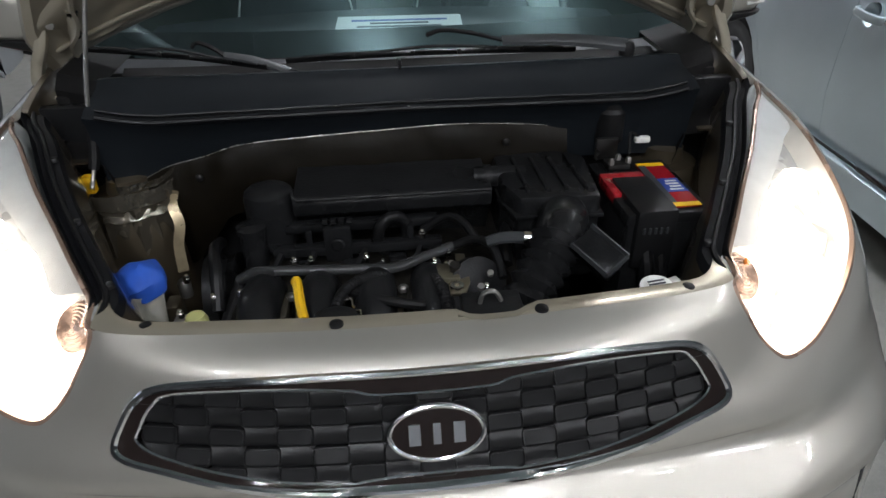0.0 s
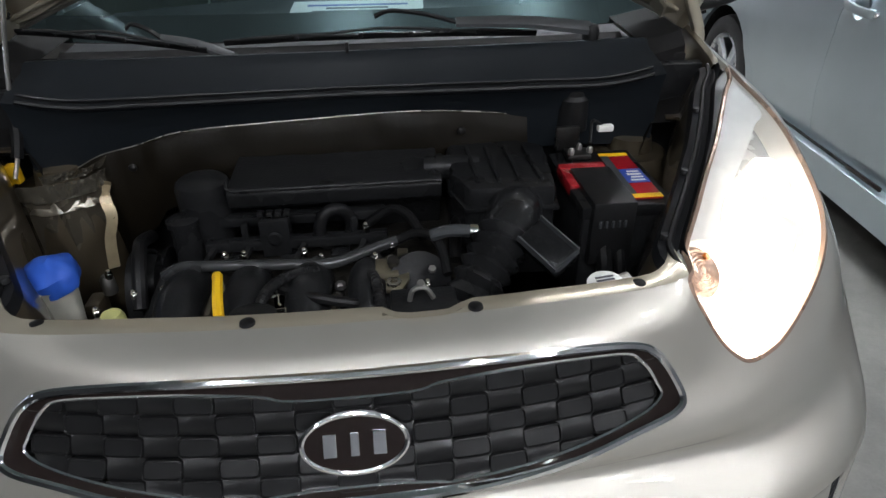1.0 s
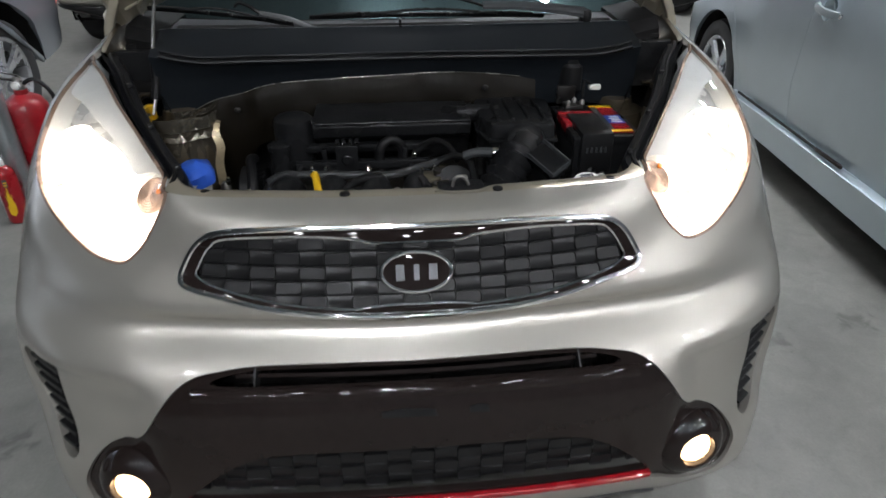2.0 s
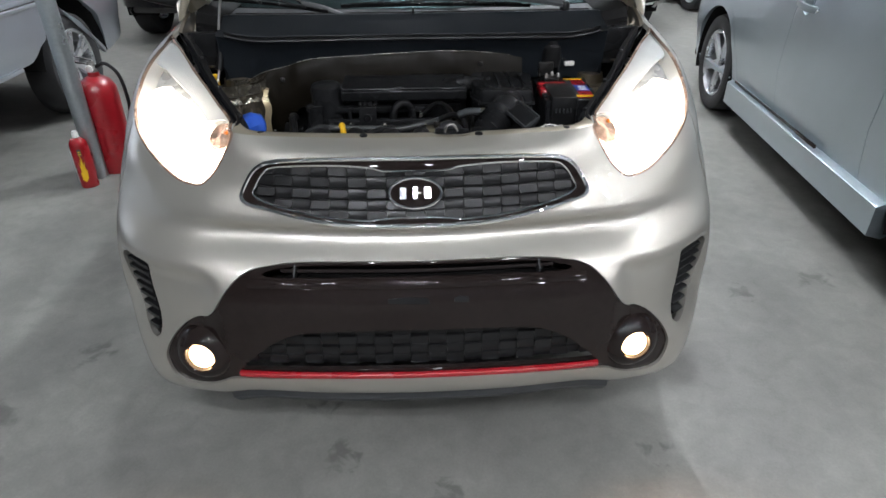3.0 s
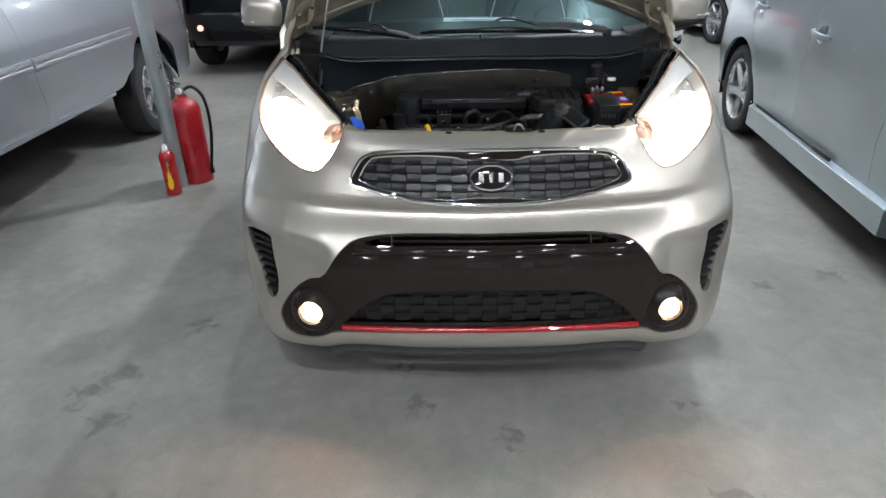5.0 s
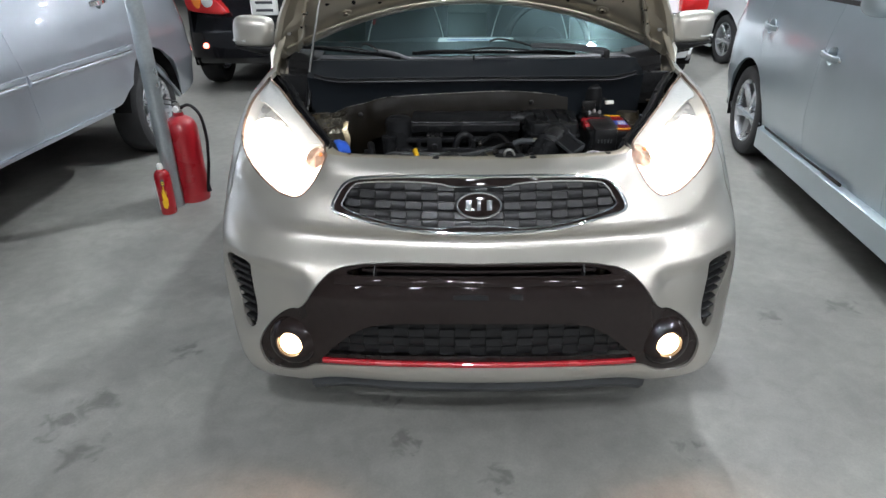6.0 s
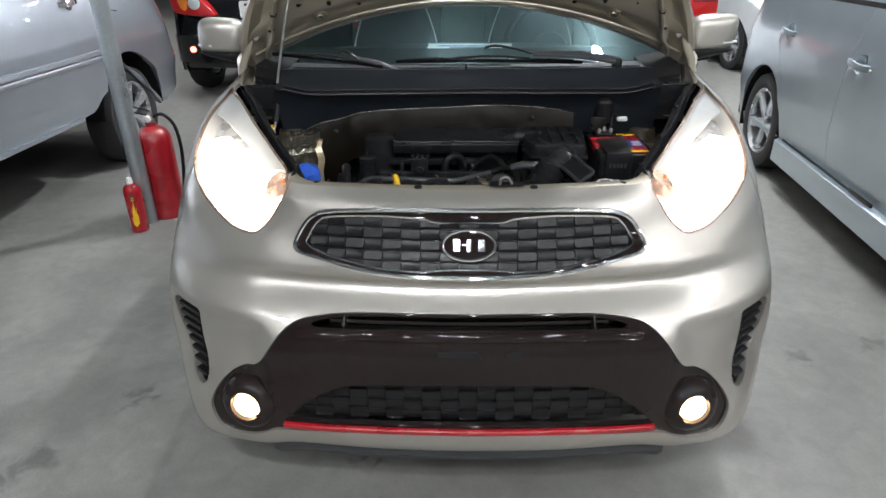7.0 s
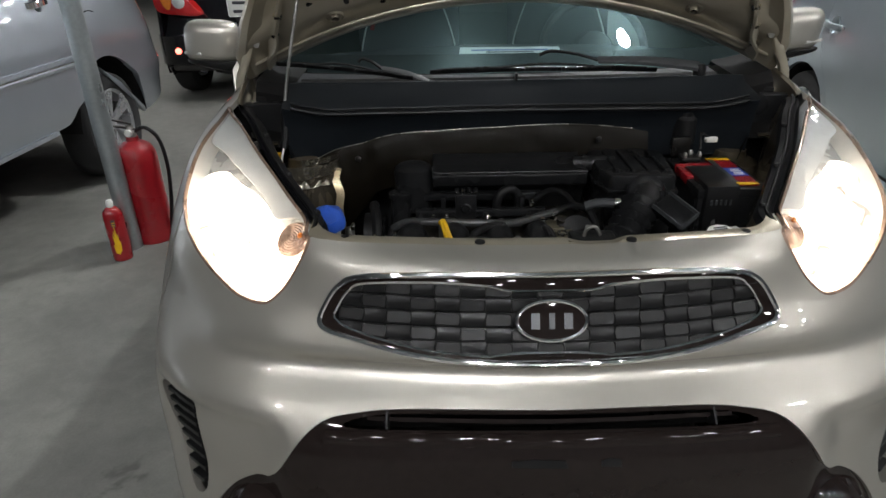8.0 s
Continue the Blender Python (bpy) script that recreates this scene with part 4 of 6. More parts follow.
# metal fuel rail with its bend, and the intake runners below
part("fuel_rail", tube([(-.30, .345, .81), (-.27, .342, .826), (-.235, .337, .828), (-.10, .328, .826), (-.035, .325, .826), (.02, .35, .83), (.065, .366, .835)], .0092, 12), RAIL, car, "glossy dark fuel rail with a bend")
intake = part("intake_manifold", box(-.29, .08, .19, .24, .70, .77, .02, 3), ENGINE_PLASTIC, car, "black plastic intake manifold with curved runners")
for k in range(4):
    x = -.255 + k * .092
    part("runner", tube([(x, .20, .75), (x, .235, .80), (x, .28, .81), (x, .33, .79), (x, .36, .75)], .034, 14), ENGINE_PLASTIC, intake)
    part("runner_bolt", lathe([(.009, 0), (.009, .008), (.005, .011), (0, .011)], 6, Matrix.Translation((x + .045, .30, .795))), STEEL, intake)
    part("injector", tube([(x + .01, .345, .80), (x + .01, .325, .83)], .010, 8, smooth=0), PLASTIC, intake)
for x0, x1, z in ((-.30, -.24, .80), (-.20, -.16, .795), (-.02, .02, .80)):
    part("alloy_bracket", box(x0, x1, .25, .29, z - .02, z, .004), CASTING, car)
dipstick = part("dipstick", tube([(-.19, .245, .862), (-.187, .24, .868), (-.178, .19, .862), (-.17, .155, .858)], .0075, 8), YELLOW, car, "bright yellow plastic dipstick handle")
part("handle_end", box(-.182, -.158, .138, .160, .848, .858, .004), YELLOW, dipstick)
part("dip_tube", tube([(-.19, .25, .862), (-.192, .27, .80), (-.195, .29, .70)], .0055, 8), STEEL, dipstick)
throttle = part("throttle_body", lathe([(.05, -.06), (.05, .03), (.056, .032), (.056, .05), (.03, .055), (0, .055)], 24, pose(.075, .30, .785, 60, 0, 30)), ENGINE_PLASTIC, car, "dark throttle body among hoses")
for k in range(6):
    a = k * 1.05
    part("throttle_screw", lathe([(.006, 0), (.006, .007), (0, .008)], 6, pose(.075 + .04 * math.cos(a), .27 + .03 * math.sin(a), .835 + .008 * math.sin(a), 25, 0, 0)), STEEL, throttle)
part("valve_bracket", box(.03, .065, .255, .30, .80, .845, .004), PLATED, car, "yellowish plated valve bracket")
part("valve_stem", lathe([(.006, 0), (.006, .012), (.009, .013), (.009, .020), (0, .022)], 12, pose(.055, .275, .84, 15, 10, 0)), DARK_STEEL, car)
for k, pts in enumerate(([(.02, .25, .80), (.0, .22, .82), (-.06, .23, .83), (-.11, .27, .82)], [(.10, .22, .80), (.085, .17, .83), (.06, .16, .83), (.03, .19, .79)],
                         [(.065, .366, .835), (.10, .36, .85), (.13, .33, .85), (.14, .28, .82)], [(-.30, .35, .80), (-.315, .31, .77), (-.33, .26, .74)], [(.16, .27, .80), (.12, .22, .81), (.11, .17, .80)],
                         [(-.35, .46, .82), (-.345, .40, .84), (-.335, .35, .83), (-.33, .3, .78)], [(.02, .44, .83), (.06, .43, .86), (.09, .40, .86), (.11, .36, .84)], [(.20, .5, .80), (.17, .42, .83), (.16, .35, .80)])):
    part("bay_hose", tube(pts, .011 if k % 2 else .008, 10), RUBBER, car, "black rubber hose")
for k, (x, y, z) in enumerate(((-.355, .262, .80), (-.40, .37, .80))):
    part("fluid_cap", lathe([(.018, -.03), (.018, -.004), (.014, .004), (0, .005)] if k == 0 else [(.011, -.03), (.011, -.004), (.007, .003), (0, .004)], 16, Matrix.Translation((x, y, z))), BRASS if k == 0 else STEEL, car)
part("drive_belt", sweep([(-.355 + .0 * math.cos(a), .40 + .07 * math.cos(a), .72 + .1 * math.sin(a)) for a in np.linspace(0, 2 * math.pi, 32, endpoint=False)], [(-.002, -.012), (.002, -.012), (.002, .012), (-.002, .012)], True, (1, 0, 0)), RUBBER, car)
part("alternator_pulley", lathe([(0, -.015), (.06, -.015), (.055, 0), (.06, .015), (0, .015)], 28, pose(-.34, .44, .74, 0, 90, 0)), ENGINE_PLASTIC, car)

# air box with resonator, corrugated elbow and open scoop
air = part("air_box", prism([(.185, .385), (.33, .378), (.352, .56), (.30, .592), (.17, .58), (.165, .45)], .74, .912, .012), ENGINE_PLASTIC, car, "black plastic air filter box")
part("box_lid_edge", prism([(.18, .38), (.335, .373), (.358, .563), (.303, .597), (.165, .585), (.16, .45)], .868, .877, .003), ENGINE_PLASTIC, air)
for k in range(4):
    part("box_rib", box(.20 + k * .035, .208 + k * .035, .40, .55, .908, .918, .003), ENGINE_PLASTIC, air)
part("duct_pipe", tube([(.125, .513, .895), (.17, .507, .897), (.22, .50, .897)], .021, 14), ENGINE_PLASTIC, car, "black air duct joining the cover")
part("hose_clip", lathe([(.024, -.006), (.024, .006), (.021, .006), (.021, -.006)], 16, pose(.15, .508, .897, 0, 90, 0)), PLASTIC, car)
elbow = [(.262, .43, .845), (.262, .385, .872), (.252, .345, .880), (.232, .305, .872), (.205, .268, .850), (.175, .235, .822), (.15, .21, .78)]
path = curve(elbow, 10)
bm = bmesh.new()
tangent = ring_path(path, False)
for i, (p, t) in enumerate(zip(path, tangent)):
    k = i / len(path)
    pleat = .0048 * (abs((i % 4) - 2) - 1) if k > .5 else 0
    q = t.to_track_quat("Z", "Y").to_matrix().to_4x4()
    row = [bm.verts.new(p + (q @ Vector((((.047 - .012 * k) + pleat) * math.cos(a), ((.038 - .004 * k) + pleat) * math.sin(a), 0)))) for a in np.linspace(0, 2 * math.pi, 20, endpoint=False)]
    if i:
        for j in range(20):
            bm.faces.new((last_row[j], last_row[(j + 1) % 20], row[(j + 1) % 20], row[j]))
    last_row = row
bmesh.ops.recalc_face_normals(bm, faces=bm.faces)
duct = part("intake_duct", bm, ENGINE_PLASTIC, car, "black rubber intake duct with a pleated end", 50)
for k, w in ((12, .0445), (22, .041)):
    q = tangent[k].to_track_quat("Z", "Y").to_matrix().to_4x4()
    part("duct_seam", sweep([path[k] + (q @ Vector((w * math.cos(a), (w - .008) * math.sin(a), 0))) for a in np.linspace(0, 2 * math.pi, 28, endpoint=False)], circle(.0016, 6), True), ENGINE_PLASTIC, duct)
# flat scoop: an open tray, tilted
sc = pose(.279, .236, .888, 29, 20, -53)
scoop = part("air_scoop", prism([(-.038, -.023), (.038, -.023), (.038, .023), (-.038, .023)], -.03, 0, .003, sc), ENGINE_PLASTIC, car, "black open air scoop with raised rim")
for a, b in (((-.038, -.023), (.038, -.023)), ((.038, -.023), (.038, .023)), ((-.038, .023), (.038, .023))):
    part("scoop_rim", sweep([sc @ Vector((*a, .002)), sc @ Vector((*b, .002))], [(-.0014, -.004), (.0014, -.004), (.0014, .004), (-.0014, .004)], up=(0, 0, 1)), GREY_PLASTIC, scoop)
# bright bolts, clips and clamps that catch the light among the black parts
for x, y, z in ((-.086, .379, .822), (-.057, .357, .822), (.004, .294, .822), (.056, .357, .835), (.03, .328, .835), (.042, .276, .835), (.092, .32, .835), (.107, .258, .825), (.058, .185, .82), (.097, .222, .82), (.049, .322, .83),
                (-.39, .362, .815), (-.385, .283, .80), (-.293, .309, .812), (-.336, .306, .81), (-.18, .372, .828), (.016, .41, .845), (-.21, .372, .828)):
    part("bay_bolt", lathe([(.0058, -.014), (.0058, -.004), (.0045, -.003), (.0042, .001), (.003, .002), (0, .002)], 6, pose(x, y, z, 12, 8 * math.sin(x * 90), 30 * math.cos(y * 70))), SHINY, car, "small bright bolt")
for x, y in ((-.116, .224), (-.102, .191)):
    part("wire_clip", tube([(x - .014, y - .012, .832), (x - .014, y + .008, .834), (x + .008, y + .010, .834), (x + .010, y - .006, .832), (x + .014, y - .010, .83)], .0022, 6, smooth=0), SHINY, car, "bent bright wire clip")
for pts in ([(-.135, .21, .82), (-.128, .223, .838), (-.115, .25, .842), (-.09, .275, .842), (-.063, .285, .84), (-.055, .31, .82)], [(.018, .285, .82), (.025, .264, .84), (.032, .232, .842), (.036, .185, .83), (.03, .16, .80)]):
    path = curve(pts, 10)
    bm = bmesh.new()
    for a, b, t in zip(path[::2], path[1::2], ring_path(path, False)[::2]):
        lathe([(.0065, -.004), (.0085, -.0025), (.0085, .0025), (.0065, .004)], 10, Matrix.Translation(a.lerp(b, .5)) @ t.to_track_quat("Z", "Y").to_matrix().to_4x4(), bm)
    conduit = part("wiring_conduit", tube(pts, .0068, 10), RUBBER, car, "ribbed black wiring conduit")
    part("conduit_ribs", bm, RUBBER, conduit)
for x, y, w in ((-.044, .262, .016), (-.058, .297, .01), (-.145, .297, .014), (-.225, .297, .012)):
    part("alloy_rib", box(x - w, x + w, y - .05, y + .02, .76, .80, .006), CASTING_LIGHT, car, "cast alloy rib between runners")
plate = part("valve_plate", prism([(.045, .222), (.068, .222), (.08, .25), (.082, .335), (.066, .338), (.062, .27), (.045, .25)], .832, .838, .001), PLATED, car, "plated bracket with an eyelet")
part("eyelet", lathe([(.005, 0), (.005, .006), (.011, .006), (.011, 0)], 18, pose(.057, .236, .838)), SHINY, plate)
part("latch_plate", lathe([(.03, -.01), (.03, 0), (.02, .003), (0, .003)], 24, pose(-.125, .150, .868, 6, 0, 0) @ Matrix.Diagonal((1.0, .6, 1, 1))), PLASTIC, car, "black oval cover behind the panel")
part("pipe_clamp", lathe([(.0105, -.006), (.0125, -.006), (.0125, .006), (.0105, .006)], 16, pose(.185, .315, .872, 0, 90, -12)), SHINY, car)
part("vacuum_pipe", tube([(.12, .328, .862), (.15, .322, .872), (.20, .312, .872)], .010, 10), GREY_PLASTIC, car, "short dark vacuum pipe")

# battery
battery = part("battery", box(.356, .503, .318, .535, .70, .893, .006), ENGINE_PLASTIC, car, "black car battery with coloured label")
part("battery_lid", box(.354, .505, .316, .537, .878, .900, .004), ENGINE_PLASTIC, battery)
lab = pose(.463, .419, .9035, 0, 0, -1)
part("label_strip", box(-.026, .026, -.089, .089, -.0015, .0015, m=lab), RED_TRIM, battery, "red, yellow and blue printed label")
part("label_band", box(-.026, .026, .076, .089, .001, .0025, m=lab), YELLOW, battery)
part("label_band", box(-.026, .026, -.089, -.076, .001, .0025, m=lab), YELLOW, battery)
part("label_band", box(-.012, .026, -.035, .018, .001, .0025, m=lab), BLUE_INK, battery)
part("label_band", box(-.026, -.012, -.076, .076, .001, .0025, m=lab), GREY_PLASTIC, battery)
for k in range(4):
    part("print_bar", box(-.004 + .0035 * (k % 2), .02, -.029 + k * .011, -.024 + k * .011, .002, .0032, m=lab), WHITE, battery)
part("terminal_cover", box(.354, .436, .450, .474, .885, .9075, .004, bm=box(.353, .371, .385, .460, .885, .9065, .004)), RED_PAINT, battery, "red terminal cover")
cov = part("fuse_cover", box(.368, .438, .306, .445, .80, .911, .004), PLASTIC, battery, "black terminal fuse cover")
for k in range(5):
    part("cover_notch", box(.379 + k * .010, .3835 + k * .010, .3035, .307, .868, .880, .001), GREY_PLASTIC, cov)
part("cable_sleeve", tube([(.395, .318, .83), (.397, .300, .78), (.40, .295, .68)], .014, 10), RUBBER, car, "black corrugated cable sleeve")
part("cable_sleeve", tube([(.42, .318, .83), (.423, .300, .78), (.425, .295, .68)], .010, 10), RUBBER, car, "black cable sleeve")
part("relay_box", box(.445, .49, .235, .27, .78, .868, .005), PLASTIC, car, "small black relay box")
clamp = part("battery_clamp", box(.378, .422, .488, .526, .902, .914, .004), DARK_STEEL, car, "metal battery clamp with bolts")
for x, y in ((.385, .495), (.405, .515), (.42, .5)):
    part("clamp_bolt", lathe([(.006, 0), (.006, .008), (.003, .012), (0, .012)], 6, Matrix.Translation((x, y, .913))), STEEL, clamp)
part("white_connector", box(.445, .475, .535, .55, .935, .948, .004), WHITE, car, "small white connector")
part("bay_wire", tube([(.42, .5, .93), (.43, .53, .96), (.455, .545, .945)], .003, 6), RUBBER, car)
part("brake_reservoir", lathe([(.03, -.06), (.03, 0), (.024, .008), (.024, .02), (0, .022)], 20, Matrix.Translation((.42, .62, .975))), PLASTIC, car, "dark brake fluid reservoir")
part("relay_bracket", box(.37, .415, .545, .555, .9, .945, .003), DARK_STEEL, car)

# washer bottle
washer = part("washer_bottle", lathe([(.022, -.24), (.025, -.12), (.032, -.03), (.036, -.008), (.034, -.004), (0, -.004)], 26, pose(-.436, .287, .860, 6, 3, 0)), MILKY, car, "milky plastic washer filler neck")
bm = lathe([(.036, -.020), (.039, -.011), (.037, .004), (.025, .017), (.010, .024), (0, .023)], 30, pose(-.432, .288, .862, 10, -8, 0))
for v in bm.verts:
    v.co += Vector(noise.noise_vector(v.co * 40)) * .006
part("washer_cap", bm, BLUE, washer, "crumpled bright blue cap")

# ---- cowl, windscreen, wipers ----
rows, tray, seal_a, seal_b = [], [], [], []
for x in np.linspace(-.572, .572, 57):
    k = abs(x) / .7
    yb = .03 * k * k
    up = .03 * min(1, max(0, (abs(x) - .44) / .13)) ** 2
    ys = -.02 * k - .02 * (up / .03)
    drop = .008 * max(0, (abs(x) - .52) / .08) ** 2
    rows.append([Vector((x, y, z - drop)) for y, z in (
        (.632 + ys, .88), (.622 + ys, .955), (.612 + ys, .990 + up * .8), (.604 + ys, .998 + up), (.603 + ys, 1.003 + up), (.612 + ys, 1.006 + up), (.620 + ys, 1.013 + up * .9), (.630 + ys * .8, 1.024 + up * .7),
        (.650 + yb * .5, 1.048 + up * .3), (.660 + yb * .5, 1.062 + up * .1), (.668 + yb * .5, 1.067 + up * .1), (.678 + yb * .6, 1.066 + up * .1), (.686 + yb, 1.058))])
    tray.append([Vector((x, y, z)) for y, z in ((.684 + yb, 1.060), (.690 + yb, 1.040), (.72 + yb, 1.030), (.765 + yb, 1.034), (.80 + yb, 1.05))])
    if abs(x) < .57:
        seal_a.append(Vector((x, .602 + ys, 1.007 + up)))
        seal_b.append(Vector((x, .612 + ys, 1.017 + up * .97)))
cowl = part("cowl_panel", strip_mesh(rows), COWL_PLASTIC, car, "black plastic cowl below the windscreen")
part("cowl_tray", strip_mesh(tray), DARK, cowl, "dark slotted tray under the wipers")
for i in range(34):
    x = -.52 + i * .0315
    part("tray_slat", box(x - .003, x + .003, .700, .775, 1.030, 1.040, .001), GUTTER, cowl)
part("cowl_seal", sweep(seal_a, circle(.0055, 8)), GUTTER, cowl, "black rubber bonnet seal")
part("seal_lip", sweep(seal_b, circle(.003, 6)), GUTTER, cowl)
part("cowl_tab", box(-.003, .003, .655, .675, 1.066, 1.084, .001), PLASTIC, cowl)


for side in (1, -1):
    ends = []
    for x in np.linspace(.565, .672, 8):
        k = (x - .565) / .17
        ends.append([Vector((side * x, y, z)) for y, z in ((.655 + .09 * k, .985 + .0 * k), (.66 + .09 * k, 1.035 + .01 * k), (.69 + .085 * k, 1.058 + .012 * k), (.76 + .07 * k, 1.062 + .014 * k), (.83 + .08 * k, 1.066 + .016 * k), (.90 + .08 * k, 1.07 + .014 * k))])
    part("cowl_end", strip_mesh(ends), DARK, cowl, "black end piece of the cowl")


part("scuttle_box", box(-.67, .67, .70, .86, .90, 1.03, .004), DARK, cowl)


def wiper(base, elbow, tip, blade_a, blade_b, heavy):
    """A wiper: a broad tapering arm from its pivot, a thin hook, and a blade with its yokes."""
    b, e, t = Vector(base), Vector(elbow), Vector(tip)
    k = 1.0 if heavy else .75
    bm = bmesh.new()
    rows = []
    for i, p in enumerate(curve([b, b.lerp(e, .5) + Vector((0, 0, .006)), e], 8)):
        f = i / 16
        w, h = (.0125 - .004 * f) * k, (.009 - .003 * f) * k
        rows.append([bm.verts.new(p + Vector((0, c * w, d * h + .35 * c * w))) for c, d in ((-1, -.8), (-1.05, .2), (-.6, .9), (.6, 1.0), (1.05, .3), (1, -.8))])
    for p, q in zip(rows, rows[1:]):
        for j in range(6):
            bm.faces.new((p[j], p[(j + 1) % 6], q[(j + 1) % 6], q[j]))
    bm.faces.new(rows[0])
    bm.faces.new(rows[-1][::-1])
    bmesh.ops.recalc_face_normals(bm, faces=bm.faces)
    arm = part("wiper_arm", bm, GREY_PLASTIC, car, "black wiper arm with a broad base")
    part("arm_hook", sweep(curve([e, e.lerp(t, .4) + Vector((0, 0, .010)), e.lerp(t, .8) + Vector((0, 0, .012)), t], 6), [(-.004, -.002), (.004, -.002), (.004, .002), (-.004, .002)], up=(0, -.4, 1)), PLASTIC, arm)
    part("arm_cap", lathe([(.015 * k, -.02), (.016 * k, -.004), (.012 * k, .006), (0, .008)], 18, Matrix.Translation(b)), PLASTIC, arm)
    a, c = Vector(blade_a), Vector(blade_b)
    mid = a.lerp(c, .5) + Vector((0, .004, .004))
    part("wiper_blade", sweep(curve([a, mid, c], 10), [(-.0012, -.008), (.0012, -.008), (.003, .0), (.002, .003), (-.002, .003), (-.003, 0)], up=(0, -.4, 1)), RUBBER, arm)
    for f, g, lift in ((.05, .42, .008), (.58, .95, .008), (.22, .80, .016)):
        p, q = a.lerp(c, f), a.lerp(c, g)
        part("blade_yoke", sweep(curve([p + Vector((0, -.004, .004)), p.lerp(q, .5) + Vector((0, -.005, lift)), q + Vector((0, -.004, .004))], 6), [(-.0028, -.0015), (.0028, -.0015), (.0022, .0018), (-.0022, .0018)], up=(0, -.4, 1)), RAIL, arm)
    for f in (.22, .42, .58, .80):
        p = a.lerp(c, f)
        part("yoke_clip", box(p.x - .004, p.x + .004, p.y - .008, p.y - .002, p.z, p.z + .009, .001), PLASTIC, arm)


wiper((.464, .69, 1.087), (.20, .665, 1.112), (.053, .655, 1.128), (-.215, .66, 1.094), (.36, .70, 1.082), True)
wiper((-.215, .72, 1.052), (-.34, .72, 1.092), (-.40, .725, 1.108), (-.63, .80, 1.098), (-.26, .71, 1.070), False)


def screen(u, v):
    """The windscreen: u across, v from base to roof."""
    k = abs(u)
    w = .70 - .10 * v
    return Vector((u * w, .80 + .67 * v - .02 * v * v + .10 * k ** 2.2 * (1 - .3 * v), 1.06 + .385 * v - .03 * k ** 2 * v))


loop = edge_line(-1, 0, 1, 0, 24) + edge_line(1, 0, 1, 1, 10) + edge_line(1, 1, -1, 1, 24) + edge_line(-1, 1, -1, 0, 10)
ws = part("windscreen", sheet(loop, [], screen, .12, .12, 0), SCREEN, car, "tinted windscreen reflecting the hall lamps", smooth=0)
ws.data.shade_smooth()
ws.visible_shadow = False
part("screen_band", sheet(edge_line(-1, 0, 1, 0, 24) + edge_line(1, 0, 1, .11, 3) + edge_line(1, .11, -1, .11, 24) + edge_line(-1, .11, -1, 0, 3), [], screen, .12, .05, 0, -.003), DARK, car, "black printed band at the windscreen base", smooth=0)


def dash(u, v):
    return Vector((u * .66, .80 + .5 * v + .08 * u * u, 1.035 + .03 * v - .04 * u * u))


part("dashboard", sheet(edge_line(-1, 0, 1, 0, 20) + edge_line(1, 0, 1, 1, 10) + edge_line(1, 1, -1, 1, 20) + edge_line(-1, 1, -1, 0, 10), [], dash, .15, .15, .2), TRIM_DARK, car, "dark dashboard top", smooth=0)
wheel_m = pose(.36, 1.42, 1.02, 62, 0, 0)
steer = part("steering_wheel", sweep([wheel_m @ Vector((.185 * math.cos(a), .185 * math.sin(a), 0)) for a in np.linspace(0, 2 * math.pi, 40, endpoint=False)], circle(.015, 8), True), TRIM_DARK, car, "dark steering wheel")
part("wheel_hub", lathe([(0, .03), (.06, .025), (.075, 0), (0, -.03)], 24, wheel_m), TRIM_DARK, steer)
for a in (0, math.pi, -math.pi / 2):
    part("wheel_spoke", sweep([wheel_m @ Vector((.05 * math.cos(a), .05 * math.sin(a), 0)), wheel_m @ Vector((.18 * math.cos(a), .18 * math.sin(a), 0))], [(-.02, -.006), (.02, -.006), (.02, .006), (-.02, .006)], up=(0, 0, 1)), TRIM_DARK, steer)
for x in (-.34, .34):
    seat = part("front_seat", box(x - .24, x + .24, 1.55, 2.05, .45, .62, .06, 3), SEAT, car, "dark cloth front seat")
    part("backrest", box(-.23, .23, -.06, .06, 0, .62, .055, 3, m=pose(x, 1.98, .58, -14, 0, 0)), SEAT, seat)
    part("headrest", box(-.12, .12, -.04, .04, .65, .83, .04, 3, m=pose(x, 1.98, .58, -14, 0, 0)), SEAT, seat)
    edge = [pose(x, 1.98, .58, -14, 0, 0) @ Vector(p) for p in ((-.24, -.062, .06), (-.228, -.063, .25), (-.20, -.063, .42), (-.145, -.063, .57), (-.09, -.06, .62), (.09, -.06, .62), (.145, -.063, .57), (.20, -.063, .42), (.228, -.063, .25), (.24, -.062, .06))]
    part("seat_piping", sweep(curve(edge, 5), circle(.004, 6)), WHITE, seat)
# tiny red tab put in for a pinkish sparkle behind the windscreen
part("screen_sparkle", box(-.006, .006, -.002, .002, -.012, .012, .0, m=pose(-.40, 1.12, 1.15, 30, 20, 0)), RED_LENS, car)

# bonnet, raised
HINGE_Y, HINGE_Z, OPEN = .86, 1.06, radians(62)


def lift_up(p):
    dy, dz = p[1] - HINGE_Y, p[2] - HINGE_Z
    return Vector((p[0], HINGE_Y + dy * math.cos(OPEN) + dz * math.sin(OPEN), HINGE_Z - dy * math.sin(OPEN) + dz * math.cos(OPEN)))


def flare(k):
    """How far the bonnet's edge laps over the gutter before its cut-off rear corner."""
    return .036 * min(1, max(0, k - .25) / .5) - .036 * max(0, k - .88) / .12


def half_width(k):
    """Half the bonnet's width, k from its front (0) to its back (1)."""
    s = 2.1 + k * 5.85
    return abs(skin(min(s, 7.9), 9.97)[0]) - .006 + flare(k)


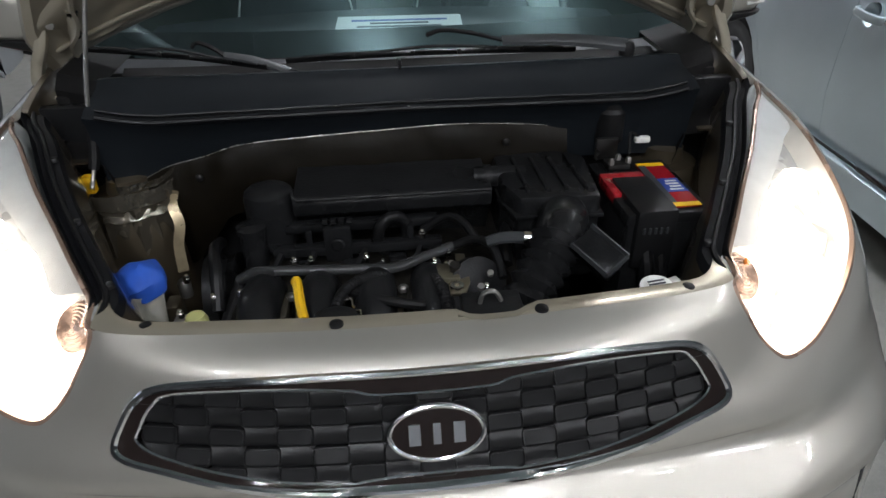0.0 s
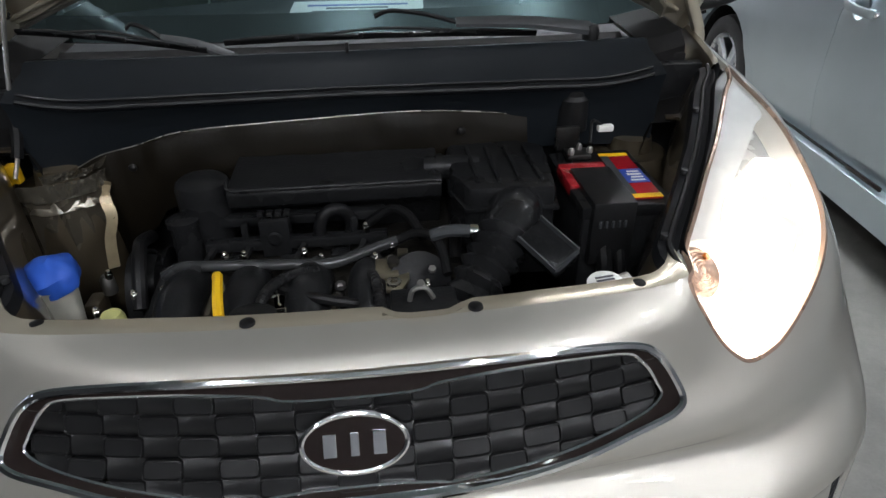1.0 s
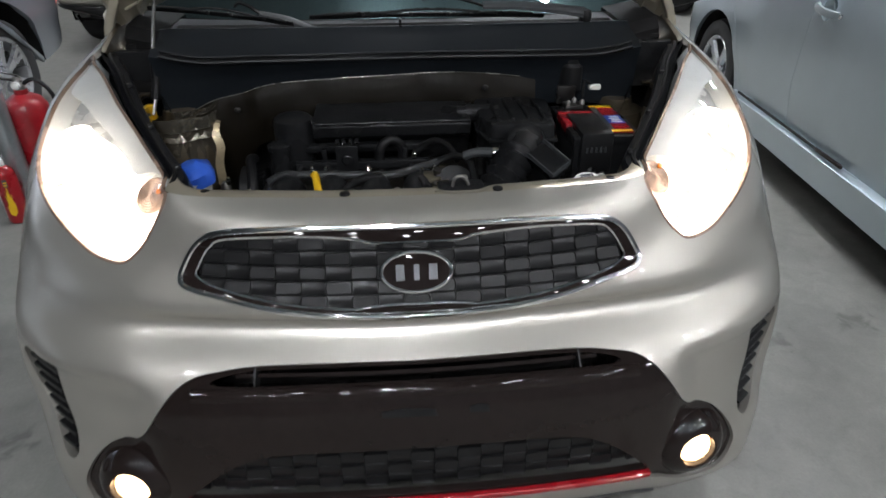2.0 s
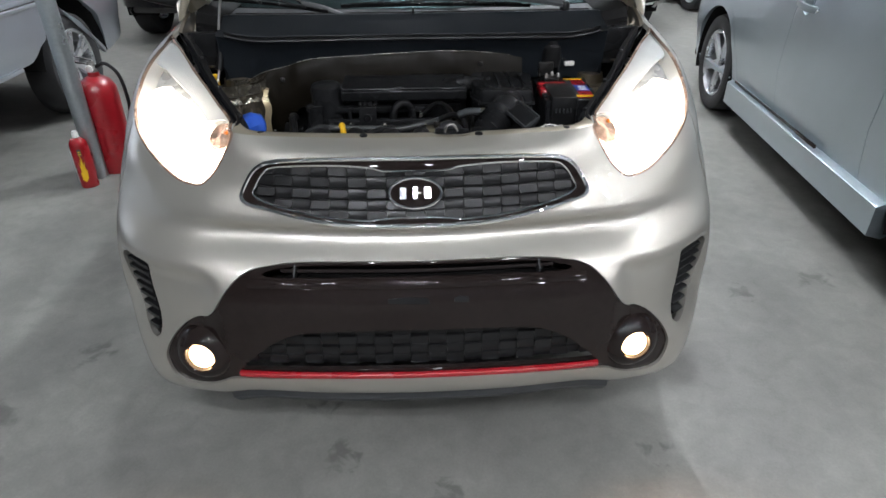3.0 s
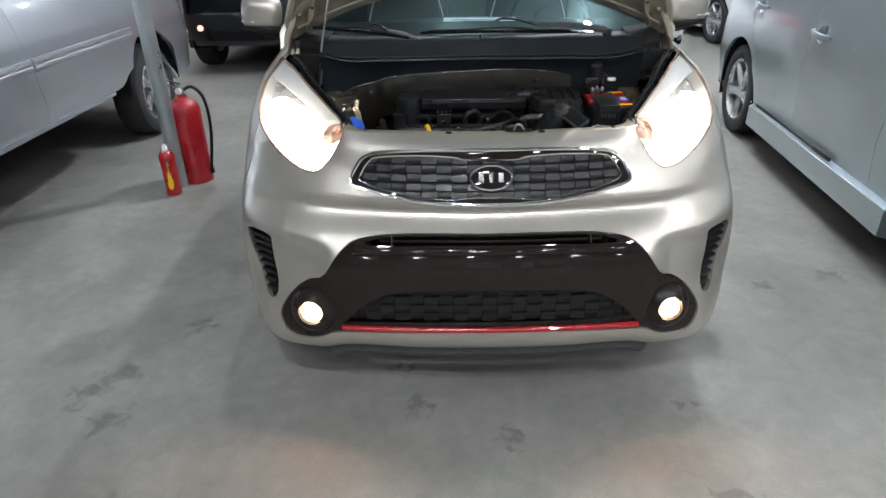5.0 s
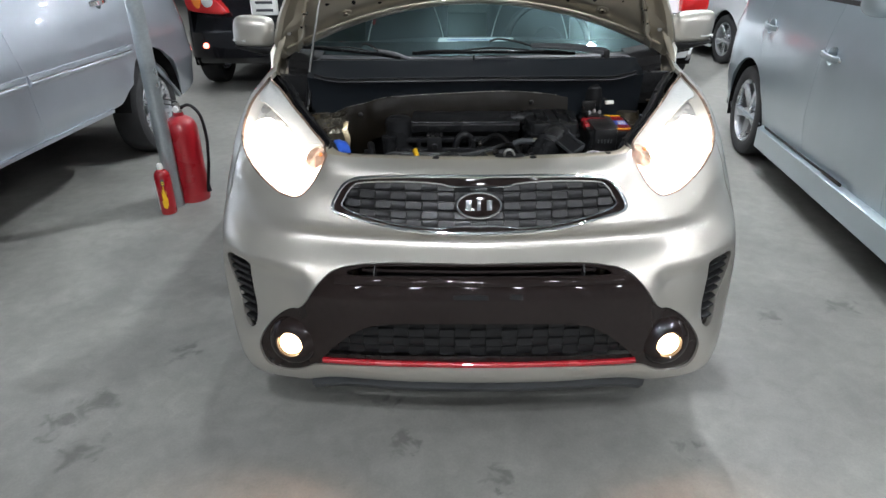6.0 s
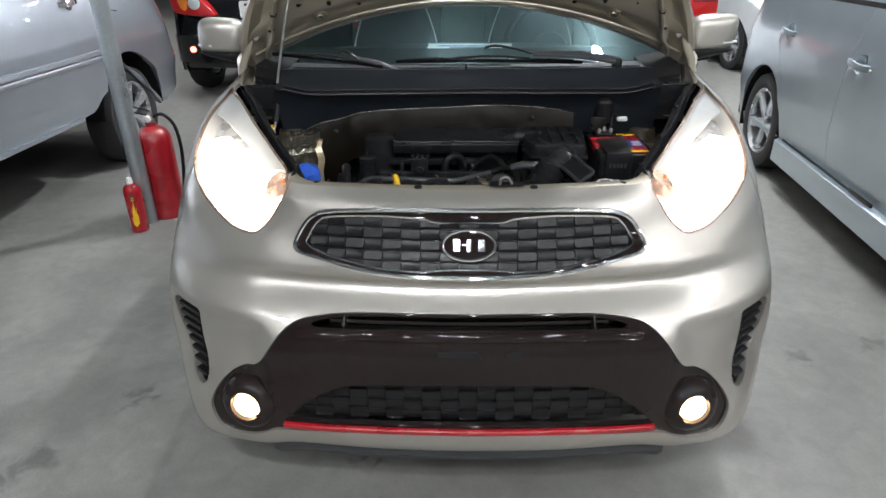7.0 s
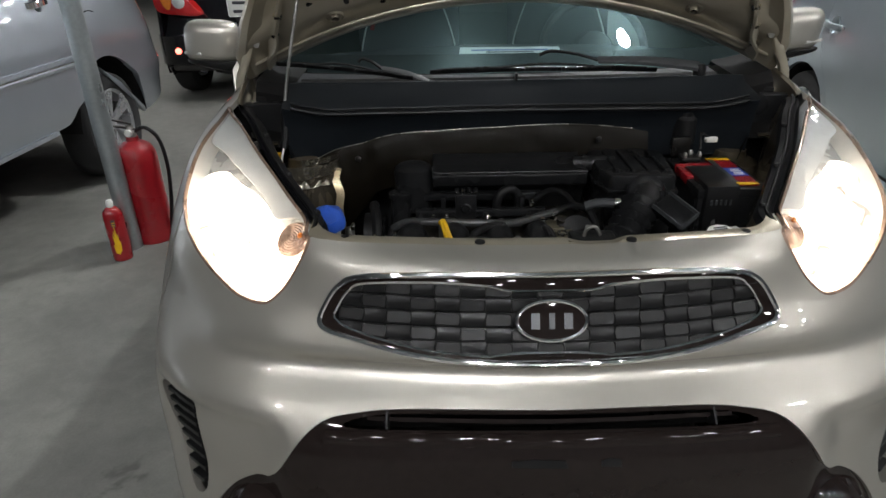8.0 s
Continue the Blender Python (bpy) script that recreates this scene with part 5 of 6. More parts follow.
def bonnet_at(u, k, depth=0.0):
    rear = .86 - .20 * (1 - u * u)
    frontal = .10 + .012 * u * u + .06 * max(0, abs(u) - .8)
    y = frontal + (rear - frontal) * k
    side_z = skin(2.1 + k * 5.85, 9.97)[2]
    crown = .035 * (1 - u * u) * (.3 + .7 * k) + .02 * math.sin(math.pi * k)
    return lift_up((u * half_width(k), y, side_z + crown - depth))


loop = edge_line(-1, 0, 1, 0, 30) + edge_line(1, 0, 1, 1, 20) + edge_line(1, 1, -1, 1, 40) + edge_line(-1, 1, -1, 0, 20)
bonnet = part("bonnet", sheet(loop, [], lambda u, k: bonnet_at(u, k), .1, .06, .02), PAINT, car, "champagne bonnet propped wide open", smooth=0)
bonnet.data.shade_smooth()
inner_loop = edge_line(-.97, .03, .97, .03, 30) + edge_line(.97, .03, .975, .985, 20) + edge_line(.975, .985, -.975, .985, 40) + edge_line(-.975, .985, -.97, .03, 20)
POCKETS = [[(cu + ru * math.copysign(abs(math.cos(a)) ** .6, math.cos(a)), ck + rk * math.copysign(abs(math.sin(a)) ** .6, math.sin(a))) for a in np.linspace(0, 2 * math.pi, 24, endpoint=False)] for cu, ck, ru, rk in ((0, .72, .3, .10), (.42, .62, .12, .16), (-.42, .62, .12, .16), (0, .33, .5, .16))]


def inner_skin(u, k):
    wave = .016 * (1 - min(1, min(abs(abs(u) - .80) / .09, abs(k - .86) / .05, 9))) - .010 * math.exp(-((k - .96) / .018) ** 2)
    return bonnet_at(u, k, .022 + wave)


part("bonnet_inner", sheet(inner_loop, POCKETS, inner_skin, .07, .05, .012, 0, True), SHADED_PAINT, bonnet, "pressed inner panel with pockets and holes", smooth=0).data.shade_smooth()
rim_line = [bonnet_at(u, 1.0, .012) for u in np.linspace(-1, 1, 60)]
part("bonnet_hem", sweep(rim_line, [(-.008, -.004), (.006, -.008), (.010, -.002), (.008, .006), (-.006, .006)], up=(0, -.5, -.86)), PAINT, bonnet, "bright folded rear edge of the bonnet")
part("hem_bead", sweep([bonnet_at(u, .962, .030) for u in np.linspace(-.94, .94, 60)], circle(.0045, 8)), SHADED_PAINT, bonnet)
for side in (1, -1):
    rows = []
    for k in np.linspace(.45, 1.0, 26):
        rows.append([bonnet_at(side * u, k, d) for u, d in ((1.0, .002), (1.0, .026), (.985, .036), (.955, .038), (.935, .028), (.90, .024))])
    part("edge_flange", strip_mesh(rows), SHADED_PAINT, bonnet, "turned side flange of the bonnet")
    strap = [bonnet_at(side * .885 * (1 - flare(k) / half_width(k)), k, .030 + .012 * math.exp(-((k - .93) / .05) ** 2)) for k in np.linspace(.70, .995, 16)]
    plate = part("hinge_strap", sweep(strap, [(-.020, -.004), (-.014, -.007), (.014, -.007), (.020, -.004), (.020, .003), (-.020, .003)], up=(0, .6, -.8)), SHADED_PAINT, bonnet, "pressed hinge strap with bolts")
    for k in (.78, .86, .93):
        c = bonnet_at(side * .885 * (1 - flare(k) / half_width(k)), k, .040)
        part("strap_bolt", lathe([(.012, -.004), (.012, .003), (.008, .004), (.008, .010), (0, .011)], 6, Matrix.Translation(c) @ Vector((0, .5, -.86)).to_track_quat("Z", "Y").to_matrix().to_4x4()), SHINY, plate)
    for u, k, r in ((.72, .80, .008), (.58, .84, .006), (.45, .90, .006)):
        c = inner_skin(side * u, k)
        n = (inner_skin(side * u, k + .02) - c).cross(inner_skin(side * u + .02, k) - c).normalized()
        n = n if n.z < 0 else -n
        part("drain_hole", lathe([(0, .0012), (r, .0012), (r * 1.25, .0)], 14, Matrix.Translation(c + n * .0004) @ n.to_track_quat("Z", "Y").to_matrix().to_4x4()), DARK, bonnet)
for u in (.62, -.62):
    c = inner_skin(u, .9)
    n = (inner_skin(u, .92) - c).cross(inner_skin(u + .02, .9) - c).normalized()
    q = n.to_track_quat("Z", "Y").to_matrix().to_4x4()
    for flip in (1, -1):
        ring = part("drain_ring", lathe([(.010, -.012 * flip), (.011, .002 * flip), (.014, .005 * flip), (.019, .005 * flip), (.022, .001 * flip), (.022, -.004 * flip)], 24, Matrix.Translation(c) @ q), SHADED_PAINT, bonnet)
        part("ring_plug", lathe([(0, .001 * flip), (.0105, .001 * flip), (.0105, -.002 * flip), (0, -.002 * flip)], 16, Matrix.Translation(c) @ q), DARK, ring)
for side in (1, -1):
    path = curve([(side * .690, .80, 1.02), (side * .696, .795, .998), (side * .714, .79, .985), (side * .731, .79, 1.005), (side * .733, .79, 1.04), (side * .722, .79, 1.075), (side * .705, .79, 1.11), (side * .69, .79, 1.15), (side * .672, .785, 1.20), (side * .665, .78, 1.26)], 6)
    hinge = part("bonnet_hinge", sweep(path, [(-.010, -.011), (-.004, -.013), (.004, -.013), (.010, -.011), (.012, -.004), (.012, .004), (.010, .010), (-.010, .010), (-.012, .004), (-.012, -.004)], up=(0, 1, .2)), SHADED_PAINT, car, "painted goose-neck bonnet hinge")
    for z in (1.15, 1.2):
        part("hinge_bolt", lathe([(.009, 0), (.009, .007), (0, .008)], 6, pose(side * .668, .775, z, 90, 0, 0)), STEEL, hinge)
    part("hinge_plate", box(side * .70 - .03, side * .70 + .03, .80, .86, .95, .99, .005), BAY_PAINT, hinge)
rod = part("prop_rod", tube([(-.585, .55, .90), (-.577, .58, .95), (-.572, .60, 1.026), (-.543, .62, 1.164), (-.50, .66, 1.35), (-.47, .70, 1.46)], .0038, 8), STEEL, car, "thin steel bonnet prop rod")
part("rod_grip", tube([(-.572, .60, 1.02), (-.575, .585, .965), (-.58, .57, .93)], .010, 8), RUBBER, rod)
part("rod_clip", box(-.608, -.588, .565, .585, .882, .918, .004), YELLOW, rod, "yellow plastic rod clip")

# ---- cabin and sides of the hatchback ----


def flank(y, z):
    low = .80 - .05 * max(0, .45 - z) - .16 * max(0, (z - 1.0) / .46) ** 1.2
    back = .06 * max(0, (y - 2.9) / .5) ** 2
    return low - back


def arch(cy, r, n=20):
    return [(cy + r * math.cos(a), .29 + r * math.sin(a)) for a in np.linspace(math.pi, 0, n)]


for side in (1, -1):
    outl = [(.88, .34)] + edge_line(.88, .34, 2.35 - .35, .34, 14)[1:] + arch(2.70, .34)[0:] + [(3.06, .34), (3.40, .34), (3.45, .6), (3.42, .95), (3.25, 1.15), (3.0, 1.40), (2.4, 1.47), (1.75, 1.475), (1.55, 1.44), (1.2, 1.22), (.90, 1.065)]
    front_win = [(1.28, 1.04), (2.0, 1.06), (2.0, 1.40), (1.72, 1.40), (1.45, 1.25)]
    rear_win = [(2.06, 1.06), (2.8, 1.10), (2.85, 1.30), (2.6, 1.38), (2.06, 1.40)]
    place = lambda y, z, side=side: Vector((side * flank(y, z), y, z))
    part("body_side", sheet(outl, [front_win, rear_win], place, .1, .08, .02, 0, side < 0), PAINT, car, smooth=0).data.shade_smooth()
    for win in (front_win, rear_win):
        part("side_window", sheet(win, [], place, .2, .2, 0, -.006, side < 0), GLASS, car, smooth=0)
    # mirror
    mm = pose(side * .905, 1.12, 1.115)
    bm = bmesh.new()
    bmesh.ops.create_uvsphere(bm, u_segments=28, v_segments=18, radius=1)
    for v in bm.verts:
        x, y, z = v.co
        x, z = (math.copysign(abs(a) ** .5, a) for a in (x, z))
        z = max(z, -.86)
        v.co = (x * .085 + .006 * z, y * .05, z * .066 + .004 * x * side)
    bmesh.ops.transform(bm, matrix=mm, verts=bm.verts)
    mirror = part("door_mirror", bm, PAINT, car, "champagne door mirror with dark base", 80)
    # dark lower shell, tapering outwards, with a foot to the door
    bm = bmesh.new()
    bmesh.ops.create_uvsphere(bm, u_segments=24, v_segments=14, radius=1)
    for v in bm.verts:
        x, y, z = v.co
        x, z = (math.copysign(abs(a) ** .55, a) for a in (x, z))
        deep = .5 - .35 * x * side
        v.co = (x * .086, y * .049, -.056 + (z * .004 if z > 0 else z * .052 * deep) + .004 * x * side)
    bmesh.ops.transform(bm, matrix=mm, verts=bm.verts)
    shell = part("mirror_base", bm, PLASTIC, mirror, "black lower shell of the mirror", 60)
    part("mirror_foot", sweep(curve([(side * .765, 1.17, 1.015), (side * .81, 1.15, 1.024), (side * .86, 1.13, 1.035), (side * .90, 1.125, 1.045)], 6), [(-.034, -.018), (.034, -.018), (.036, .008), (.02, .016), (-.02, .016), (-.036, .008)], up=(0, 0, 1)), PLASTIC, shell)
    part("mirror_glass", box(side * .905 - .07, side * .905 + .07, 1.165, 1.172, 1.065, 1.165, .003), CHROME, mirror)
    part("indicator_strip", sweep([(side * .93, 1.072, 1.085), (side * .985, 1.09, 1.088)], circle(.005, 6)), WHITE, mirror)
rows = []
for y, z in ((1.47, 1.425), (1.55, 1.44), (1.75, 1.475), (2.1, 1.485), (2.4, 1.47), (3.0, 1.40), (3.25, 1.15), (3.42, .95), (3.45, .6), (3.40, .34)):
    rows.append([Vector((x * flank(y, z), y, z + .02 * (1 - x * x))) for x in np.linspace(-1, 1, 13)])
part("roof_and_tail", strip_mesh(rows), PAINT, car)
part("underbody", box(-.70, .70, .2, 3.35, .2, .3, .02), DARK, car)


def road_wheel(name, r, width, spokes, at, tyre=TYRE, metal=ALLOY, parent=None, label="", twin=False):
    """A wheel whose outer face looks along +x of its pose."""
    m = at @ Matrix.Rotation(radians(90), 4, "Y")
    h = width / 2
    w = part(name, lathe([(r * .66, -h), (r * .9, -h), (r * .97, -h * .9), (r, -h * .6), (r, h * .6), (r * .97, h * .9), (r * .9, h), (r * .74, h * .98), (r * .68, h * .86), (r * .66, h * .8)], 48, m), tyre, parent, label)
    part("rim", lathe([(r * .69, h * .88), (r * .67, h * .93), (r * .62, h * .8), (r * .60, h * .3), (r * .60, -h)], 40, m), metal, w)
    part("brake_disc", lathe([(0, 0), (r * .46, 0), (r * .46, -.01), (0, -.01)], 28, m), STEEL, w)
    part("hub_cap", lathe([(0, h * .72), (r * .1, h * .7), (r * .16, h * .55), (r * .18, h * .2), (0, h * .2)], 20, m), metal, w)
    for k in range(spokes):
        a = 2 * math.pi * k / spokes
        for off in ((-.13, .13) if twin else (0,)):
            c, s = math.cos(a + off * .3), math.sin(a + off * .3)
            c2, s2 = math.cos(a + off), math.sin(a + off)
            pts = [m @ Vector((r * .12 * c, r * .12 * s, h * .60)), m @ Vector((r * .38 * (c + c2) / 2, r * .38 * (s + s2) / 2, h * .70)), m @ Vector((r * .645 * c2, r * .645 * s2, h * .78))]
            wd = r * (.055 if twin else .09)
            part("spoke", sweep(curve(pts, 4), [(-wd, -.012), (wd, -.012), (wd * .75, .008), (-wd * .75, .008)], up=list(m.col[2].to_3d() for _ in range(9))), metal, w)
    return w


for side in (1, -1):
    for y in (.62, 2.70):
        road_wheel("wheel", .285, .17, 5, pose(side * .70, y, .285, 0, 0, 0 if side > 0 else 180), parent=car)


# ---- parked cars round it ----
def parked_car(name, label, at, paint, wb=2.6, ro=.95, fo=.85, hw=.86, sill=.24, belt=1.06, roof=1.48, r=.315, d1=.86, d2=1.93, shape="sedan", spokes=5, twin=False, gap=.055, bulge=.05):
    """A whole car that looks along -y, with its rear axle over the origin."""
    body = thing(name, label, "car", at)
    R = r + gap
    tail, nose_end = ro, -wb - fo

    def wide(y, z):
        if z <= belt:
            x = hw - bulge * ((z - .62) / .4) ** 2 - (.20 * max(0, (y - ro + .5) / .5) ** 2 if shape == "sedan" else .10 * max(0, (y - ro + .35) / .35) ** 2) - .14 * max(0, (nose_end + .5 - y) / .5) ** 2
            return x + .010 * math.exp(-((z - .86) / .03) ** 2) + (.018 * math.exp(-((z - .60 - .03 * y) / .055) ** 2) if shape == "mpv" else .006 * math.exp(-((z - .52) / .05) ** 2))
        return wide(y, belt) - .03 - (z - belt) * (.42 if shape == "sedan" else .30) + 0

    def arc(cy, a0, a1, n=16):
        return [(cy + R * math.cos(a), r + R * math.sin(a)) for a in np.linspace(a0, a1, n)]

    low = sill + .04
    corner = [(-R - .10, low), (-R - .06, r + .12)] if shape != "mpv" else [(-.62, low), (-.55, low + .006), (-.50, low + .03), (-.455, low + .075)]
    if shape == "mpv":
        edge = corner + [(.455 * math.cos(a), r + .455 * math.sin(a)) for a in (2.58, 2.44, 2.18, 1.92)] + [(-.10, .92), (-.06, belt)]
    else:
        edge = corner + [(-R * .88, r + R * .72), (-R * .5, r + R * 1.14), (-.10, r + R * 1.45), (-.06, belt)]
    g = .003
    dense = lambda pts: [p for a, b in zip(pts, pts[1:] + pts[:1]) for p in edge_line(*a, *b, max(1, int(math.hypot(b[0] - a[0], b[1] - a[1]) / .07)))]
    rear_door = dense(edge + [(-d1, belt), (-d1 - .02, low)])
    front_door = dense([(-d1 - .02 - g, low), (-d1 - g, belt), (-d2 + .05, belt - .02), (-d2, belt - .15), (-d2 + .04, low)])
    front_arc = math.pi * 1.02 if shape != "mpv" else 1.92
    quarter = dense([(y + g, z) for y, z in (edge if shape != "mpv" else edge[-3:])] + [(tail - .02, belt), (tail, .8)] + ([(tail, .34), (tail - .25, .24), (R + .02, .24)] if shape != "mpv" else [(tail + .06, .62), (tail + .07, .50), (tail + .03, .43), (tail - .25, .365), (R + .05, .33), (R + .02, .335)])) + arc(0, -.05, front_arc)
    wing = dense([(-d2 + .04 - g, low), (-d2 - g, belt - .15), (-d2 + .02, belt - .03), (-wb + .2, belt - .06), (-wb - .3, belt - .17), (nose_end + .06, .70), (nose_end, .6), (nose_end + .04, .28), (-wb - R - .02, .24)]) + arc(-wb, math.pi * 1.02, -.05)
    for side in (-1, 1):
        place = lambda y, z, side=side: Vector((side * wide(y, z), y, z))
        kw = dict(flip=side < 0)
        grips = [(-.20 if shape != "mpv" else -.42, 1.125 if shape == "mpv" else belt - .205), (-d1 - .12 - (.0 if shape == "mpv" else .005), 1.125 if shape == "mpv" else belt - .25)]
        bowls = [[(gy + .046 * math.cos(a), gz + .046 * math.sin(a)) for a in np.linspace(0, 2 * math.pi, 24, endpoint=False)] for gy, gz in grips]
        rd = part("rear_door", sheet(rear_door, bowls[:1], place, .1, .06, .012, **kw), paint, body, smooth=40)
        fd = part("front_door", sheet(front_door, bowls[1:], place, .1, .06, .012, **kw), paint, body, smooth=40)
        part("rear_quarter", sheet(quarter, [], place, .08, .06, .03, **kw), paint, body, smooth=40)
        part("front_wing", sheet(wing, [], place, .1, .08, .03, **kw), paint, body, smooth=40)
        # skirt along the sill
        line = [(side * (wide(y, low) - .012), y, low - .05) for y in np.linspace(-wb + R + .03, -R - (.04 if shape != "mpv" else .26), 24)]
        sk = [(-.05, -.085), (.012, -.10), (.034, -.085), (.036, -.03), (.012, .052), (-.02, .055), (-.05, .04)]
        if shape == "mpv":
            sk = [(-.03, .035), (.010, .035), (.018, .042), (.017, .050), (.010, .056), (-.03, .056)]
        part("side_skirt", sweep(line, [(a if side < 0 else -a, b) for a, b in sk][:: 1 if side < 0 else -1], up=(0, 0, 1)), paint, body, "side skirt along the sill")
        part("door_gap", box(min(side * (hw - .06), side * (hw - .045)), max(side * (hw - .06), side * (hw - .045)), -wb + R, -R - (.0 if shape != "mpv" else .2), low - (.05 if shape != "mpv" else -.02), .84), DARK, body)
        for d, (y, hz) in zip((rd, fd), grips):
            hx = wide(y, hz)
            dish = [(.0475, .002), (.046, .0), (.041, -.010), (.030, -.020), (.014, -.025), (0, -.026)]
            part("handle_recess", lathe(dish, 24, Matrix.Translation((side * hx, y, hz)) @ Matrix.Rotation(radians(90 * side), 4, "Y")), paint if shape != "mpv" else CHROME, d)
            path = curve([(side * (hx + .002), y + .088, hz + .005), (side * (hx + .022), y + .07, hz + .006), (side * (hx + .032), y + .02, hz + .002), (side * (hx + .032), y - .03, hz - .003), (side * (hx + .020), y - .075, hz - .007), (side * (hx + .002), y - .09, hz - .009)], 5)
            part("door_handle", sweep(path, [(-.009, -.013), (-.003, -.017), (.006, -.014), (.010, .0), (.006, .014), (-.003, .017), (-.009, .013)], up=(0, 0, 1)), paint if shape != "mpv" else CHROME, d, "door handle over a round bowl")
            if shape != "mpv":
                part("key_lock", lathe([(.0, .012), (.009, .011), (.011, .006), (.011, 0)], 16, Matrix.Translation((side * (hx + .002), y - .115, hz - .008)) @ Matrix.Rotation(radians(90 * side), 4, "Y")), CHROME, d)
        # glass house
        slope = .5 if shape == "sedan" else .12
        house = [(-wb + .42, belt + .003), (-.03, belt + .003), (tail - .25 - slope * .4, belt + .003), (tail - .32 - slope, roof - .09), (-.35, roof - .025), (-1.1, roof - .02), (-wb + 1.15, roof - .07)]
        w1 = [(-wb + .75, belt + .04), (-d1 - .04, belt + .04), (-d1 - .04, roof - .08), (-wb + 1.3, roof - .12)]
        w2 = [(-d1 + .03, belt + .04), (-.10, belt + .05), (-.16, roof - .10), (-d1 + .03, roof - .08)]
        part("pillar_frame", sheet(dense(house), [w1, w2], place, .12, .08, .02, **kw), paint, body, smooth=0)
        for w in (w1, w2):
            part("side_window", sheet(w, [], place, .3, .2, 0, -.008, **kw), GLASS, body, "dark tinted side window", smooth=0)
        line = [(side * (wide(y, belt) - .004), y, belt + .008) for y in np.linspace(-wb + .5, -.05, 20)]
        part("belt_moulding", sweep(line, [(-.006, -.012), (.006, -.012), (.006, .012), (-.006, .012)], up=(0, 0, 1)), PLASTIC, body)
        mx = wide(-d2 + .25, belt)
        bm = bmesh.new()
        bmesh.ops.create_uvsphere(bm, u_segments=20, v_segments=14, radius=1)
        for v in bm.verts:
            x, y, z = v.co
            v.co = (math.copysign(abs(x) ** .65, x) * .11, y * .07, math.copysign(abs(z) ** .65, z) * .075)
        bmesh.ops.transform(bm, matrix=pose(side * (mx + .13), -d2 + .30, belt + .07), verts=bm.verts)
        mir = part("door_mirror", bm, paint, body, smooth=80)
        part("mirror_foot", box(side * (mx + .03) - .05, side * (mx + .03) + .05, -d2 + .27, -d2 + .33, belt - .01, belt + .03, .012), PLASTIC, mir)
        for y in (0, -wb):
            w = road_wheel("wheel", r, .21, spokes, pose(side * (hw - .125), y, r, 0, 0, 0 if side > 0 else 180), parent=body, twin=twin)
            liner = [(y + (R - .004) * math.cos(a), r + (R - .004) * math.sin(a)) for a in (np.linspace(-.3, math.pi + .3, 24) if shape != "mpv" else np.linspace(0, math.pi - .12, 24))]
            part("arch_liner", strip_mesh([[Vector((side * k, py, pz)) for k in (hw - .02, hw - .3, hw - .34)] for py, pz in liner]), DARK, body)
    prof = [("paint", nose_end + .02, .26), ("paint", nose_end, .5), ("paint", nose_end + .02, .66), ("paint", nose_end + .12, .76), ("paint", -wb - .2, belt - .13), ("paint", -wb + .42, belt), ("glass", -wb + 1.12, roof - .06), ("paint", -1.15, roof), ("paint", -.4, roof)]
    if shape == "sedan":
        prof += [("paint", -.05, roof - .05), ("glass", .45, belt + .09), ("paint", tail - .08, belt + .04), ("paint", tail - .01, belt - .05), ("paint", tail, .8)]
    else:
        prof += [("paint", tail - .5, roof - .02), ("paint", tail - .28, roof - .07), ("glass", tail - .12, belt), ("paint", tail - .03, .85)]
    prof += [("paint", tail + .02, .66), ("paint", tail + .05, .6), ("paint", tail + .05, .42), ("paint", tail, .3)]
    groups = []
    for (k0, y0, z0), (k1, y1, z1) in zip(prof, prof[1:]):
        if not groups or groups[-1][0] != k1:
            groups.append((k1, [(y0, z0)]))
        groups[-1][1].append((y1, z1))
    for kind, pts in groups:
        rows = [[Vector((x * wide(min(max(y, nose_end), tail), z) * (1 - .02 * x * x), y - (.06 * x * x if y > 0 else -.10 * x * x if y < -wb - .3 else 0), z + .03 * (1 - x * x) * (z > belt))) for x in np.linspace(-1, 1, 15)] for y, z in pts]
        part("body_shell" if kind == "paint" else "screen_glass", strip_mesh(rows), paint if kind == "paint" else GLASS, body)
    part("underbody", box(-hw + .12, hw - .12, nose_end + .15, tail - .1, .2 if shape == "sedan" else .42, .3 if shape == "sedan" else .5, .02) if shape != "mpv" else box(-hw + .25, hw - .25, nose_end + .15, tail - .1, .50, .58, .02), DARK, body)
    return body, wide


# silver sedan at one side: yawed a little towards the hatchback
RC = pose(2.88, 2.89, 0, 0, 0, -6.0)
sedan, _ = parked_car("sedan_car", "dusty silver sedan parked beside the hatchback", RC, SILVER_B, ro=.86, hw=.865, r=.318, belt=1.13, roof=1.53, sill=.27, spokes=5, d1=1.035, d2=2.0)
# seam strip under its doors
for side in (-1,):
    line = [(side * .858, y, .325 - .03 * (y + .5) * 0) for y in np.linspace(-1.55, -.50, 12)]
    part("skirt_seam", sweep(line, [(-.003, -.006), (.003, -.006), (.003, .006), (-.003, .006)], up=(0, 0, 1)), PLASTIC, sedan)
    part("seam_tip", box(side * .862 - .006, side * .862 + .006, -1.62, -1.40, .318, .336, .004), GLOSS_BLACK, sedan)

